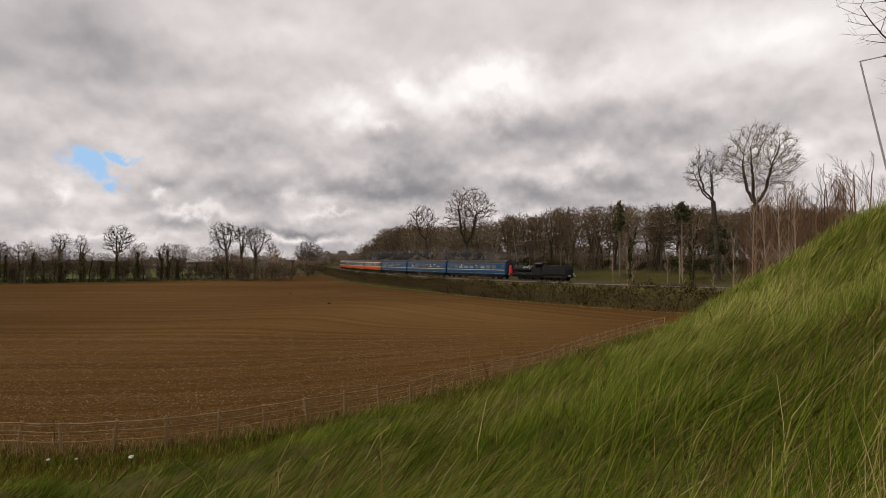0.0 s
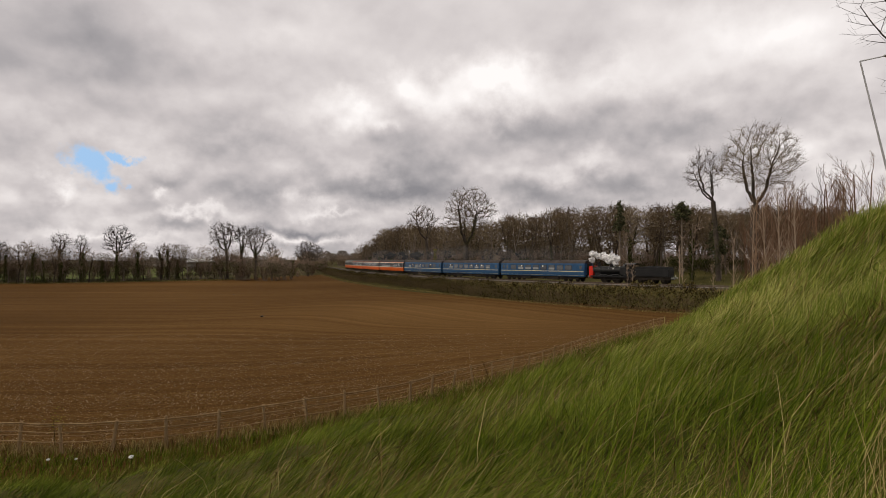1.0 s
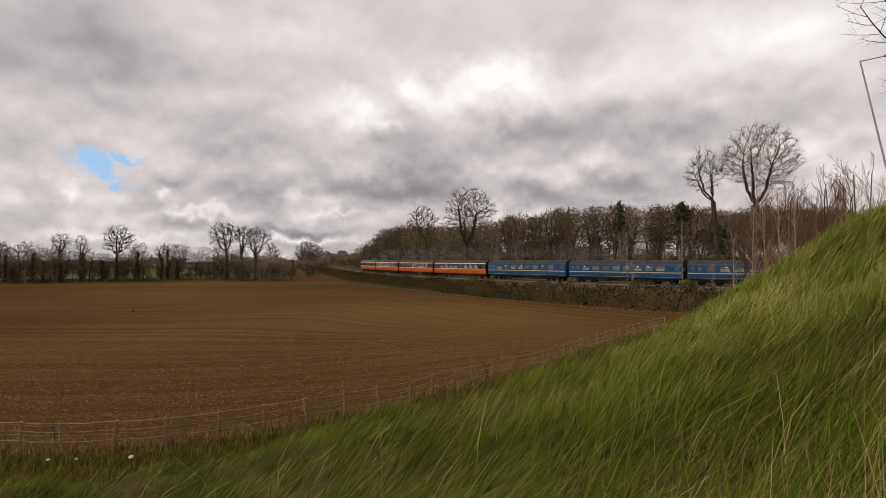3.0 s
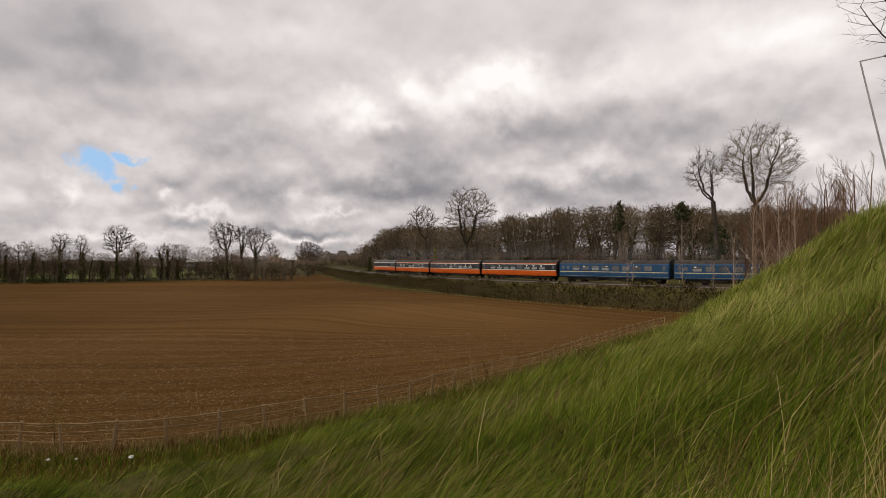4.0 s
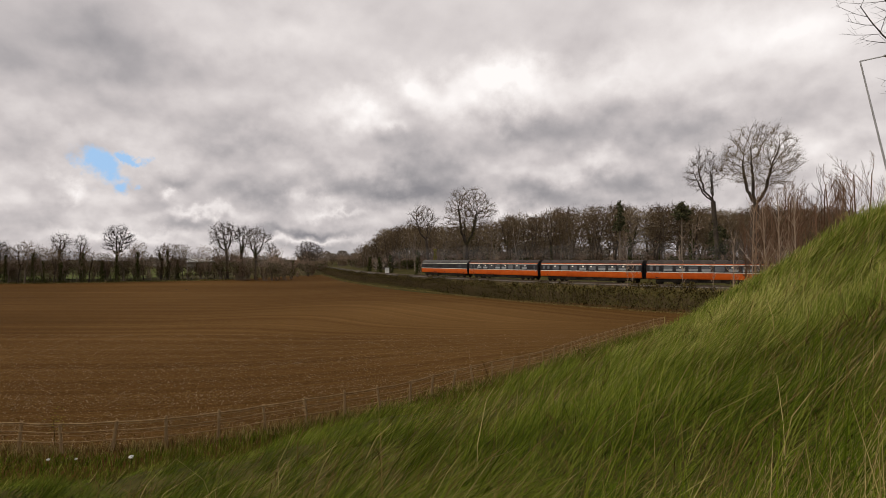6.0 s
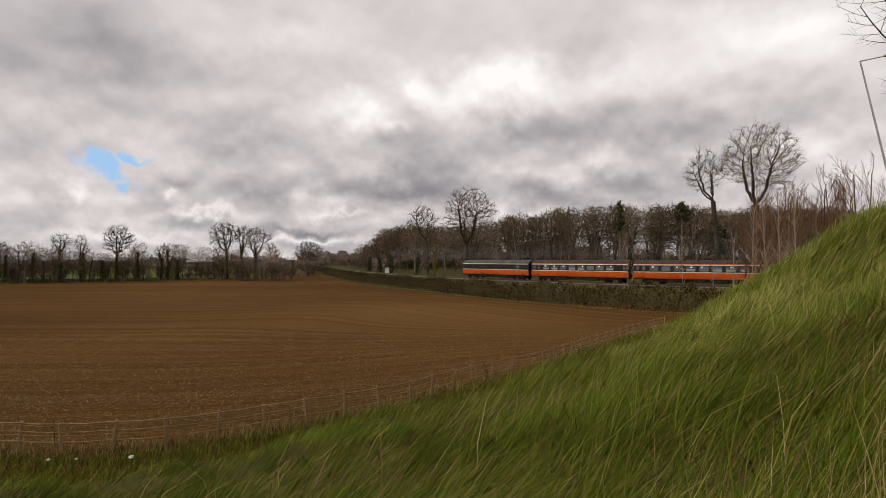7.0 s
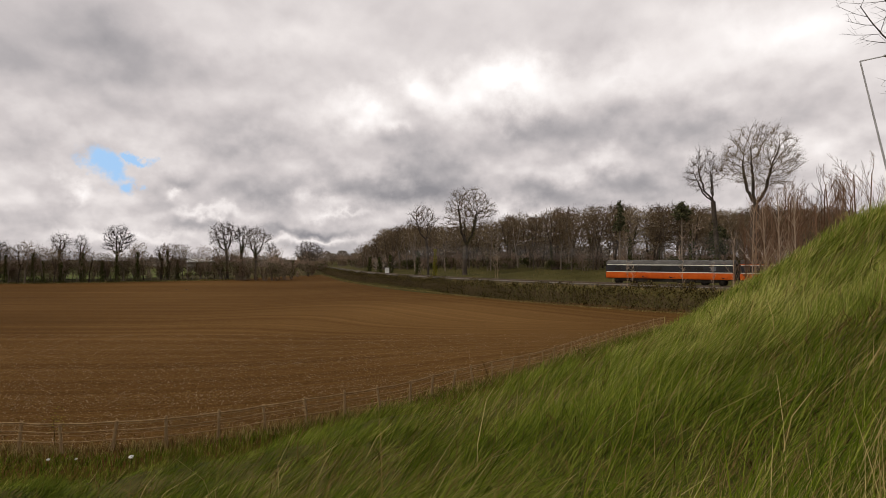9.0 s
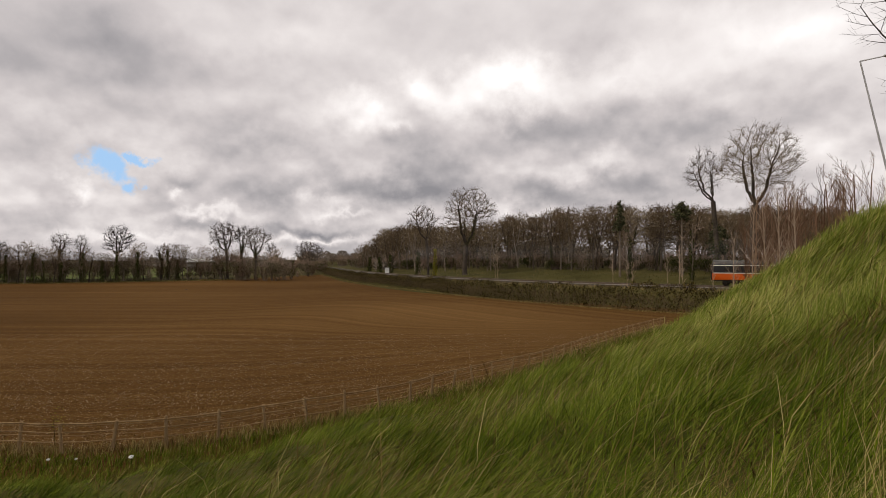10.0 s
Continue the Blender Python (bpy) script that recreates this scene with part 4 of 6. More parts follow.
def grown_tree(name, label, group, seed, spine, leaders, crown, count, trunk_r, bark, twig, step=0.6, kill=0.8, reach=5.0, twig_r=0.02, twigs=3, twig_len=1.1, ivy=None, droop=0.0):
    """A bare broad-leaved tree whose limbs fill the crown's lobes, with fine twigs at its ends; ivy: (from, to, reach, leaves)."""
    nr = np.random.RandomState(seed + 500)
    nodes, parent, tips = grown(seed, spine, leaders, crown, count, step, kill, reach, droop)
    power = math.log(tips[0]) / math.log(trunk_r / twig_r)
    rad = twig_r * tips ** (1 / power)
    segs = []
    for i in range(1, len(nodes)):
        k = parent[i]
        flare = 1 + 0.3 * max(0, 1 - nodes[k][2] / 1.2)
        segs.append((nodes[k], nodes[i], min(rad[k], rad[i] * 1.3) * flare, rad[i]))
    th = tagged(new(name), label, "tree", group=group)
    thick = [s for s in segs if s[3] > 0.10]
    mid = [s for s in segs if 0.05 < s[3] <= 0.10]
    thin = [s for s in segs if s[3] <= 0.05]
    v, f = join([tubes(k, sides) for k, sides in ((thick, 7), (mid, 4)) if k])
    part("trunk", mesh_from("trunk", v, f, bark, True), None, th)
    ends = np.nonzero(tips[1:] <= 4)[0] + 1
    ends = np.repeat(ends, twigs)
    d = nodes[ends] - nodes[parent[ends]]
    d /= np.linalg.norm(d, axis=1)[:, None] + 1e-9
    d = d + nr.normal(0, 0.42, d.shape) + [[0, 0, 0.12 - droop]]
    d /= np.linalg.norm(d, axis=1)[:, None]
    d *= nr.uniform(0.5, 1.15, (len(d), 1)) * twig_len
    start = nodes[parent[ends]] + (nodes[ends] - nodes[parent[ends]]) * nr.rand(len(ends), 1)
    v, f = join([tubes(thin, 3), spikes(start, d, twig_r, nr)])
    part("crown", mesh_from("crown", v, f, twig), None, th, "bare twigs")
    if ivy:
        picks = [s for s in segs if s[3] > 0.13 and ivy[0] <= s[0][2] <= ivy[1]]
        n = ivy[3]
        idx = nr.randint(0, len(picks), n)
        a, b = np.array([picks[i][0] for i in idx]), np.array([picks[i][1] for i in idx])
        c = a + (b - a) * nr.rand(n, 1)
        lump = 0.55 + 0.45 * np.sin(c[:, 2] * 1.3 + seed) * np.sin(c[:, 0] * 2.1 + c[:, 2] * 0.7)
        c = c + nr.normal(0, 1, (n, 3)) * ivy[2] * lump[:, None] * [[1, 1, 0.7]]
        part("ivy", leaf_mesh(c, 0.16, 0.34, nr, M_IVY), None, th, "dark green ivy on the trunk")
    return th


def single_trees():
    """The tall trees that stand out of the wood and of the far belt."""
    # right thousandths at the foot, depth, fork above the eye, crown's middle right and above, half width and height, trunk radius, ivy's top above the eye
    by_wood = [(549, 92, 108, 563, 183, 78, 60, 0.62, 0), (487, 101, 112, 464, 158, 36, 44, 0.42, 75), (38, 148, 34, 46, 88, 50, 42, 0.62, 86), (-26, 163, 40, -36, 72, 30, 26, 0.36, 0)]
    by_belt = [(-381, 200, 18, -387, 46, 30, 22, 0.46, 30), (-358, 204, 16, -354, 44, 18, 18, 0.38, 28), (-332, 200, 12, -330, 38, 27, 20, 0.42, 22), (-679, 171, 18, -677, 33, 20, 15, 0.36, 18),
               (-642, 172, 14, -641, 31, 13, 15, 0.28, 10), (-578, 178, 14, -575, 38, 29, 24, 0.42, 16), (-786, 166, 4, -784, 18, 20, 16, 0.36, 4), (-239, 240, 0, -239, 15, 27, 20, 0.40, -4),
               (-498, 186, 2, -497, 14, 14, 15, 0.34, 14), (-303, 205, 6, -303, 18, 12, 14, 0.26, 10)]
    for k, (px, Y, fork, cx, cz, half, tall, r, ivy) in enumerate(by_wood + by_belt):
        x, y, z = place(px, Y)
        m = Y / 1000
        foot = np.array([x, y, z])
        top = np.array([(px + (cx - px) * 0.35) * m, Y, 7 + (fork - 0.15 * tall) * m]) - foot
        mid = np.array([cx * m, Y, 7 + cz * m]) - foot
        h = np.array([half * m, half * m * 0.85, tall * m])
        spine = [(0, 0, 0), tuple(top * [0.35, 0.35, 0.5]), tuple(top)]
        rng = random.Random(300 + k)
        leaders = []
        for i in range(4):
            turn = 2 * math.pi * (i + rng.uniform(-0.2, 0.2)) / 4 + 0.5
            out = np.array([math.cos(turn), math.sin(turn), 0]) * h * rng.uniform(0.28, 0.55)
            tip = mid + out + h * [0, 0, rng.uniform(-0.35, 0.25)]
            knee = top + (tip - top) * [0.62, 0.62, 0.35]
            leaders.append([tuple(knee), tuple(tip)])
        # a broad dome, with a smaller lobe low on each side
        crown = [(mid, h * [0.86, 0.86, 1]), (mid + h * [0.62, 0.1, -0.15 + 0.3 * rng.random()], h * [0.42, 0.5, 0.4]), (mid + h * [-0.62, 0.1, -0.55 + 0.3 * rng.random()], h * [0.42, 0.5, 0.4]),
                 (mid + h * [0.1, -0.2, -0.75], h * [0.5, 0.4, 0.3])]
        label = "tall bare deciduous tree with a rounded crown" + (" and ivied trunk" if ivy else " of fine twigs")
        size = h[0] * h[2]
        grown_tree("bare_tree", label, "", 21 + k, spine, leaders, crown, int(np.clip(size * 34, 600, 1400)), r, M_DARKBARK, M_DARKTWIG if k >= 4 else M_WOODTWIG, step=0.55, kill=0.66 + 0.0008 * Y, reach=5.5,
                   twig_r=np.interp(Y, [90, 200], [0.0135, 0.025]), twigs=6, twig_len=1.8, droop=-0.10, ivy=(1.0, 7 + ivy * m - z, 0.45, 1500) if ivy else None).location = (x, y, z - 0.2)


M_WOODBARK = mottled("wood_bark", [(0.05, 0.038, 0.029), (0.11, 0.085, 0.065), (0.24, 0.195, 0.155)], 0.8, rough=0.95, fine=9, bump=0.5, rand=True)
M_WOODTWIG = mottled("wood_twigs", [(0.080, 0.055, 0.032), (0.142, 0.103, 0.062), (0.22, 0.17, 0.105)], 0.25, rough=0.95, spec=0.05, rand=True)
M_DARKTWIG = mottled("dark_twigs", [(0.035, 0.027, 0.021), (0.070, 0.054, 0.042), (0.12, 0.095, 0.075)], 0.25, rough=0.95, spec=0.05, rand=True)
single_trees()


def wood():
    """The bare wood beyond the railway."""
    rng = random.Random(4)
    temps = []
    for i in range(7):
        lean = (rng.uniform(-0.9, 0.9), rng.uniform(-0.9, 0.9))
        fork, wide = rng.uniform(4.5, 7.5), rng.uniform(3.0, 4.2)
        spine = [(0, 0, 0), (lean[0] * 0.3, lean[1] * 0.3, fork * 0.6), (lean[0], lean[1], fork)]
        turn = rng.uniform(0, 6.28)
        leaders = [[(lean[0] + math.cos(turn + q) * wide * 0.25, lean[1] + math.sin(turn + q) * wide * 0.25, fork + 3.0), (lean[0] + math.cos(turn + q) * wide * 0.5, lean[1] + math.sin(turn + q) * wide * 0.5, 13.5)] for q in (0, 2.2, 4.1)[:2 + i % 2]]
        crown = [((lean[0], lean[1], 10.5), (wide, wide, 6.0)), ((lean[0] * 1.6, lean[1] * 1.6, 14.2), (wide * 0.95, wide * 0.95, 2.7))]
        if i in (2, 5):
            crown.append(((0, 0, 5.0), (2.4, 2.4, 3.0)))
        temps.append(grown_tree("woodland_tree", "slender bare woodland tree with brown twigs", "trees of the wood", 40 + i, spine, leaders, crown, 420, 0.17 + 0.02 * i, M_WOODBARK, M_WOODTWIG, step=0.8, kill=0.85, reach=5,
                                twig_r=0.026, twigs=4, twig_len=1.7, ivy=(0.5, 8 + i, 0.3, 600) if i in (1, 4) else None))
    spots = []
    s = 262.0
    while s > -50:
        front = np.interp(s, [-80, -20, 60, 130, 240], [26, 36, 34, 20, 9])
        for row in range(6 if s > 70 else 7):
            d = front + row * 8 + rng.uniform(-4.5, 4.5)
            ss = s + rng.uniform(-3, 3)
            x, y = rail_point(ss, d)
            px = float(x / y) * 1000
            if px < -152:
                continue
            # the wood's even top, lower towards its ends
            top = np.interp(px, [-152, -95, -60, 60, 100, 180, 300, 420, 520], [22, 58, 62, 62, 76, 92, 98, 100, 96]) * rng.uniform(0.86, 1.04)
            base = float(land(np.array([x]), np.array([y]))[0])
            tall = float(np.clip((7.0 + top / 1000 * y - base) / 17.0, 0.5, 1.35))
            spots.append((float(x), float(y), rng.randrange(7), tall, rng.uniform(0, 6.28)))
        s -= np.interp(s, [-80, 0, 100, 240], [6.5, 6.0, 7.0, 9])
    # smaller trees of the same kind in the belt beyond the field
    px = -830.0
    while px < -215:
        Y = float(far_edge(np.array([px * 0.19]))[0]) + rng.uniform(3, 9)
        spots.append((px / 1000 * Y, Y, rng.randrange(7), rng.uniform(0.42, 0.76), rng.uniform(0, 6.28)))
        px += rng.uniform(7, 18)
    rng.shuffle(spots)
    put_copies(temps, spots)


wood()


def scrub_thing(name, label, seed, height, stems, leaves, mat, group):
    rng = random.Random(seed)
    nr = np.random.RandomState(seed)
    segs = []
    for i in range(stems):
        a, tilt = rng.uniform(0, 6.28), radians(rng.uniform(2, 22))
        d = np.array([math.cos(a) * math.sin(tilt), math.sin(a) * math.sin(tilt), math.cos(tilt)])
        limb(segs, rng, np.array([rng.gauss(0, 0.8), rng.gauss(0, 0.8), 0]), d, height * rng.uniform(0.6, 1.0), 0.06, 0, SCRUB)
    th = tagged(new(name), label, "shrub", group=group)
    v, f = tubes([s for s in segs if s[4] <= 1], 4)
    tagged(part("trunk", mesh_from("trunk", v, f, M_BARK), None, th), kind="stuff")
    v, f = tubes([s for s in segs if s[4] > 1], 3)
    part("twig_mass", mesh_from("twig_mass", v, f, M_TWIG), None, th)
    tips = np.array([s[1] for s in segs if s[4] >= 1])
    tips = tips[tips[:, 2] < height * 0.62]
    c = tips[nr.randint(0, len(tips), leaves)] + nr.normal(0, 0.28, (leaves, 3))
    c[:, 2] = np.abs(c[:, 2])
    part("leaves", leaf_mesh(c, 0.15, 0.32, nr, mat), None, th)
    return th


def scrubs():
    rng = random.Random(9)
    temps = [scrub_thing("scrub_bush", "tangled leafless scrub bush with some green ivy leaves", 60 + i, 8.0 + i, 9, 600 + 400 * i, M_IVY if i == 2 else M_HEDGE, "scrub along the field") for i in range(3)]
    ever = [scrub_thing("evergreen_shrub", "dark evergreen shrub under the bare trees", 70 + i, 5.5, 6, 2600, M_IVY, "evergreen shrubs") for i in range(2)]
    spots = []
    for row in range(2):
        px = -840.0
        while px < -205:
            x0 = px / 1000 * 190
            Y = 0.0
            for k in range(4):
                Y = float(far_edge(np.array([x0]))[0]) + 3.0 + row * 5
                x0 = px / 1000 * Y
            spots.append((x0 + rng.uniform(-1, 1), Y + rng.uniform(-1, 1), rng.randrange(3), rng.uniform(0.4, 1.15), rng.uniform(0, 6.28)))
            px += rng.uniform(10, 30)
    # the near rank along the far bend of the line, on both sides
    for s in np.arange(215, 330, 7.0):
        for d in (-9, 9):
            x, y = rail_point(s, d + rng.uniform(-1.5, 1.5) + (4 if d > 0 else -3))
            spots.append((float(x), float(y), rng.randrange(3), rng.uniform(0.6, 0.95), rng.uniform(0, 6.28)))
    put_copies(temps, spots)
    spots = []
    for s in np.arange(-60, 215, 5.0):
        front = np.interp(s, [-80, -20, 60, 130, 240], [24, 34, 33, 18, 10])
        for k in range(2):
            x, y = rail_point(s + rng.uniform(-2, 2), front + rng.uniform(0, 36))
            spots.append((float(x), float(y), rng.randrange(2), rng.uniform(0.5, 1.0), rng.uniform(0, 6.28)))
    put_copies(ever, spots)
    under = [scrub_thing("undergrowth_bush", "leafless brown undergrowth bush at the wood's edge", 90 + i, 5.0, 8, 350, M_HEDGE, "undergrowth of the wood") for i in range(2)]
    spots = []
    for s in np.arange(-40, 225, 3.6):
        front = np.interp(s, [-80, -20, 60, 130, 240], [24, 33, 32, 17, 9])
        x, y = rail_point(s + rng.uniform(-2, 2), front + rng.uniform(-1, 16))
        spots.append((float(x), float(y), rng.randrange(2), rng.uniform(0.45, 1.1), rng.uniform(0, 6.28)))
    put_copies(under, spots)


scrubs()


def conifer(seed, h, r, lo, domed):
    """An evergreen: a tapering spire, or a domed head on a bare trunk."""
    nr = np.random.RandomState(seed)
    th = tagged(new("conifer"), "dark green pine with a domed head on bare trunk" if domed else "dark green conifer with drooping boughs", "tree")
    v, f = tubes([((0, 0, 0), (0, 0, h * 0.6), 0.28, 0.16), ((0, 0, h * 0.6), (0, 0, h), 0.16, 0.03)], 7)
    part("trunk", mesh_from("trunk", v, f, M_BARK, True), None, th)
    segs, pts = [], []
    for k in range(70):
        z = h * (lo + (0.98 - lo) * k / 70)
        u = k / 70
        a, reach = nr.uniform(0, 6.28), r * (math.sqrt(max(0.05, 1 - (1.6 * u - 0.6) ** 2)) if domed else 1.05 - 0.95 * u) * nr.uniform(0.5, 1.1)
        tip = np.array([math.cos(a) * reach, math.sin(a) * reach, z - reach * 0.25])
        segs.append((np.array([0, 0, z]), tip, 0.05, 0.015))
        m = int(6 + 13 * reach / r)
        u = nr.uniform(0.15, 1.05, (m, 1))
        pts.append(np.array([0, 0, z]) * (1 - u) + tip * u + nr.normal(0, 0.2, (m, 3)))
    v, f = tubes(segs, 3)
    part("boughs", mesh_from("boughs", v, f, M_BARK), None, th)
    part("crown", leaf_mesh(np.concatenate(pts), 0.3, 0.6, nr, M_NEEDLE), None, th)
    return th


def leafy_column(px, Y, top, seed, mat, label, width):
    """A slender trunk wrapped in leaves from the ground up."""
    nr = np.random.RandomState(seed)
    x, y, z = place(px, Y)
    h = 7.0 + top / 1000 * Y - z
    th = tagged(new("ivy_clad_tree"), label, "tree")
    rng = random.Random(seed)
    segs = []
    limb(segs, rng, np.zeros(3), np.array([0, 0, 1.0]), h * 1.05, 0.16, 0, dict(WOOD, kids=[9, 4, 4]))
    v, f = tubes([s for s in segs if s[4] <= 1], 5)
    part("trunk", mesh_from("trunk", v, f, M_BARK), None, th)
    v, f = tubes([s for s in segs if s[4] > 1], 3)
    part("crown", mesh_from("crown", v, f, M_TWIG), None, th)
    n = 1500
    zz = nr.uniform(0.2, h * 0.92, n)
    a = nr.uniform(0, 6.28, n)
    rr = width * (0.55 + 0.45 * np.sin(zz * 1.7 + seed) * np.sin(a * 2)) * np.sqrt(nr.rand(n)) * (1.15 - 0.6 * zz / h)
    part("leaves", leaf_mesh(np.stack([np.cos(a) * rr, np.sin(a) * rr, zz], 1), 0.16, 0.36, nr, mat), None, th)
    th.location = (x, y, z - 0.1)


def special_trees():
    for px, Y, top, r, seed, lo in ((313, 119, 106, 1.7, 3, 0.62), (423, 112, 104, 1.8, 4, 0.78), (490, 104, 62, 2.4, 5, 0.5)):
        x, y, z = place(px, Y)
        th = conifer(seed, 7.0 + top / 1000 * Y - z, r, lo, seed != 3)
        th.location = (x, y, z - 0.1)
    for px, Y, top, seed, w in ((-44, 160, 18, 1, 1.5), (-93, 185, 12, 2, 1.5), (-112, 196, 8, 3, 1.5), (-130, 206, 8, 4, 1.3), (330, 112, 40, 5, 0.9), (440, 104, 60, 6, 0.9)):
        leafy_column(px, Y, top, seed, M_IVY, "slender tree wrapped in dark green ivy", w)
    rng = random.Random(71)
    for k in range(16):
        px = -770 + k * 34 + rng.uniform(-12, 12)
        if -450 < px < -405:
            continue
        Y = float(far_edge(np.array([px * 0.185]))[0]) + 3
        leafy_column(px, Y, rng.uniform(-2, 22), 200 + k, M_IVY, "slender tree wrapped in dark green ivy", rng.uniform(0.9, 1.7))
    leafy_column(-14, 143, 24, 9, M_YELLOW, "small tree with yellow-green spring leaves", 0.9)


special_trees()


def birches():
    """Slim young birches on the shoulder of the bank, between the camera and the line."""
    rng = random.Random(14)
    temps = [tree_thing("young_birch", "slim young birch with pale trunk and reddish twigs", "tree", "young birches on the bank", 80 + i, 11.0, 0.06, SLIM, M_BIRCH, M_REDTWIG, (rng.uniform(-0.04, 0.04), 0)) for i in range(4)]
    spots = []
    for px, Y, top in ((543, 62, 90), (510, 66, 40), (573, 60, 95), (596, 58, 120), (606, 61, 115), (630, 56, 110)):
        x, y, z = place(px, Y)
        spots.append((x, y, rng.randrange(4), (7.0 + top / 1000 * Y - z) / 11.0, rng.uniform(0, 6.28)))
    put_copies(temps, spots)
    spots = []
    temps = [tree_thing("thicket_birch", "thin brown birch sapling in the roadside thicket", "tree", "birch thicket", 180 + i, 11.0, 0.05, SLIM, M_REDTWIG, M_REDTWIG, (rng.uniform(-0.04, 0.04), 0)) for i in range(4)]
    for k in range(15):
        px, Y = rng.uniform(650, 800), rng.uniform(30, 52)
        x, y, z = place(px, Y)
        top = np.interp(px, [650, 700, 800], [125, 135, 165]) * rng.uniform(0.75, 1.1)
        spots.append((x, y, rng.randrange(4), (7.0 + top / 1000 * Y - z) / 11.0, rng.uniform(0, 6.28)))
    for k in range(24):
        px, Y = rng.uniform(530, 650), rng.uniform(58, 76)
        x, y, z = place(px, Y)
        spots.append((x, y, rng.randrange(4), (7.0 + rng.uniform(60, 115) / 1000 * Y - z) / 11.0, rng.uniform(0, 6.28)))
    put_copies(temps, spots)
    # a larger birch by the road, whose outer twigs hang into view
    th = tree_thing("roadside_birch", "roadside birch with fine bare hanging twigs", "tree", "", 95, 12.5, 0.085, dict(SLIM, kids=[18, 7, 5], angle=(35, 70), shrink=[0.3, 0.5, 0.5], twig=0.0055), M_DARKBARK, M_DARKBARK)
    x, y, z = 18.25, 22.0, 8.2
    th.location = (x, y, z)
    # small bare saplings on the near side of the line
    temps = [tree_thing("sapling", "small pale bare sapling beside the railway", "tree", "saplings by the line", 100 + i, 4.6, 0.04, dict(SLIM, angle=(25, 50), kids=[9, 4, 3], twig=0.014), M_BIRCH, M_TWIG) for i in range(3)]
    spots = []
    for px, d, size in ((300, 6, 1.25), (325, -4.0, 0.95), (337, -4.2, 0.9), (428, -4.4, 0.95), (478, -4.6, 0.95), (92, 9, 1.25), (98, 9, 1.2), (420, 7, 1.5), (-40, -5.5, 0.8), (395, 12, 1.2)):
        ss = np.arange(-40, 180, 0.5)
        xx, yy = rail_point(ss, d)
        j = int(np.argmin(abs(xx / yy * 1000 - px)))
        spots.append((float(xx[j]), float(yy[j]), rng.randrange(3), size, rng.uniform(0, 6.28)))
    put_copies(temps, spots)


birches()


def hedge_side(s):
    """How far the hedge stands from the line."""
    return np.interp(s, [-16, 6, 18, 38, 56, 80, 130, 320], [-15.2, -14.9, -13.1, -9.6, -6.8, -5.8, -4.9, -4.9])


def railway_hedge():
    """The rough hedge between the field and the line."""
    nr = np.random.RandomState(8)
    n = 84000
    s = -16 + 330 * nr.rand(n) ** 1.3
    tall = np.interp(s, [-16, 8, 20, 60], [3.7, 3.5, 3.05, 2.9]) + 0.35 * np.sin(s * 0.37) + 0.28 * np.sin(s * 1.1 + 1) + 0.24 * np.sin(s * 2.7) + 0.15 * np.sin(s * 6.1)
    thick = 1.5 + 0.3 * np.sin(s * 0.5 + 2)
    u = nr.rand(n)
    z = tall * u ** 0.8
    side = hedge_side(s) + nr.normal(0, 0.45, n) * thick * (1.05 - 0.45 * u)
    # hollows between its bushes
    full = np.sin(s * 1.9 + 2 * np.sin(s * 0.31)) * np.sin(z * 2.3 + s * 0.8) + nr.normal(0, 0.5, n) > -0.62
    s, z, side = s[full], z[full], side[full]
    x, y = rail_point(s, side)
    foot = np.maximum(land(x, y), 0)
    c = np.stack([x, y, foot + (z + 0.05) * np.clip(1 - foot / 3.4, 0.35, 1)], 1)
    ob = new("hedge", leaf_mesh(c, 0.12, 0.34, nr, M_HEDGE))
    tagged(ob, "rough brown and olive hedge between field and railway", "hedge", kind="stuff")
    m = 7500
    s = -16 + 240 * nr.rand(m) ** 1.35
    side = hedge_side(s) - 0.3 + nr.normal(0, 0.55, m)
    x, y = rail_point(s, side)
    a = np.stack([x, y, nr.uniform(0, 1.8, m)], 1)
    d = np.stack([nr.normal(0, 0.4, m), nr.normal(0, 0.4, m), nr.uniform(0.4, 1.5, m)], 1)
    v, f = tubes([(a[i], a[i] + d[i], 0.022, 0.008) for i in range(m)], 3)
    tagged(new("hedge_stems", mesh_from("hedge_stems", v, f, M_WOODTWIG)), "bare brown stems standing through the rough hedge", "hedge", kind="stuff")


railway_hedge()


def far_woods():
    """Woods and hedgerows in the far distance, beyond the belt and along the ridge."""
    nr = np.random.RandomState(44)
    pts = []
    for px0, px1, Y, lo, hi, n in ((-250, -120, 760, 4, 24, 9000), (-900, -200, 430, 1, 9, 7000), (-520, -230, 620, 4, 14, 6000), (-140, -30, 420, 6, 24, 6000), (-120, 380, 250, 3, 15, 11000)):
        px = nr.uniform(px0, px1, n)
        yy = Y + nr.uniform(-25, 25, n)
        x = px / 1000 * yy
        top = lo + (hi - lo) * np.clip(0.4 + 0.35 * np.sin(x * 0.05) + 0.3 * np.sin(x * 0.13 + 1) + 0.25 * np.sin(x * 0.41), 0.05, 1.2)
        base = land(x, yy)
        z = base + (top - lo * 0) * np.sqrt(nr.rand(n)) * 0.75
        pts.append(np.stack([x, yy, z], 1))
    m = mottled("far_wood", [(0.15, 0.12, 0.092), (0.22, 0.18, 0.145), (0.31, 0.265, 0.22)], 0.02, rough=1.0, island=True)
    tagged(new("far_woods", leaf_mesh(np.concatenate(pts), 0.9, 2.4, nr, m)), "brown bare woods and hedgerows in the far distance", "woods", kind="stuff")


far_woods()
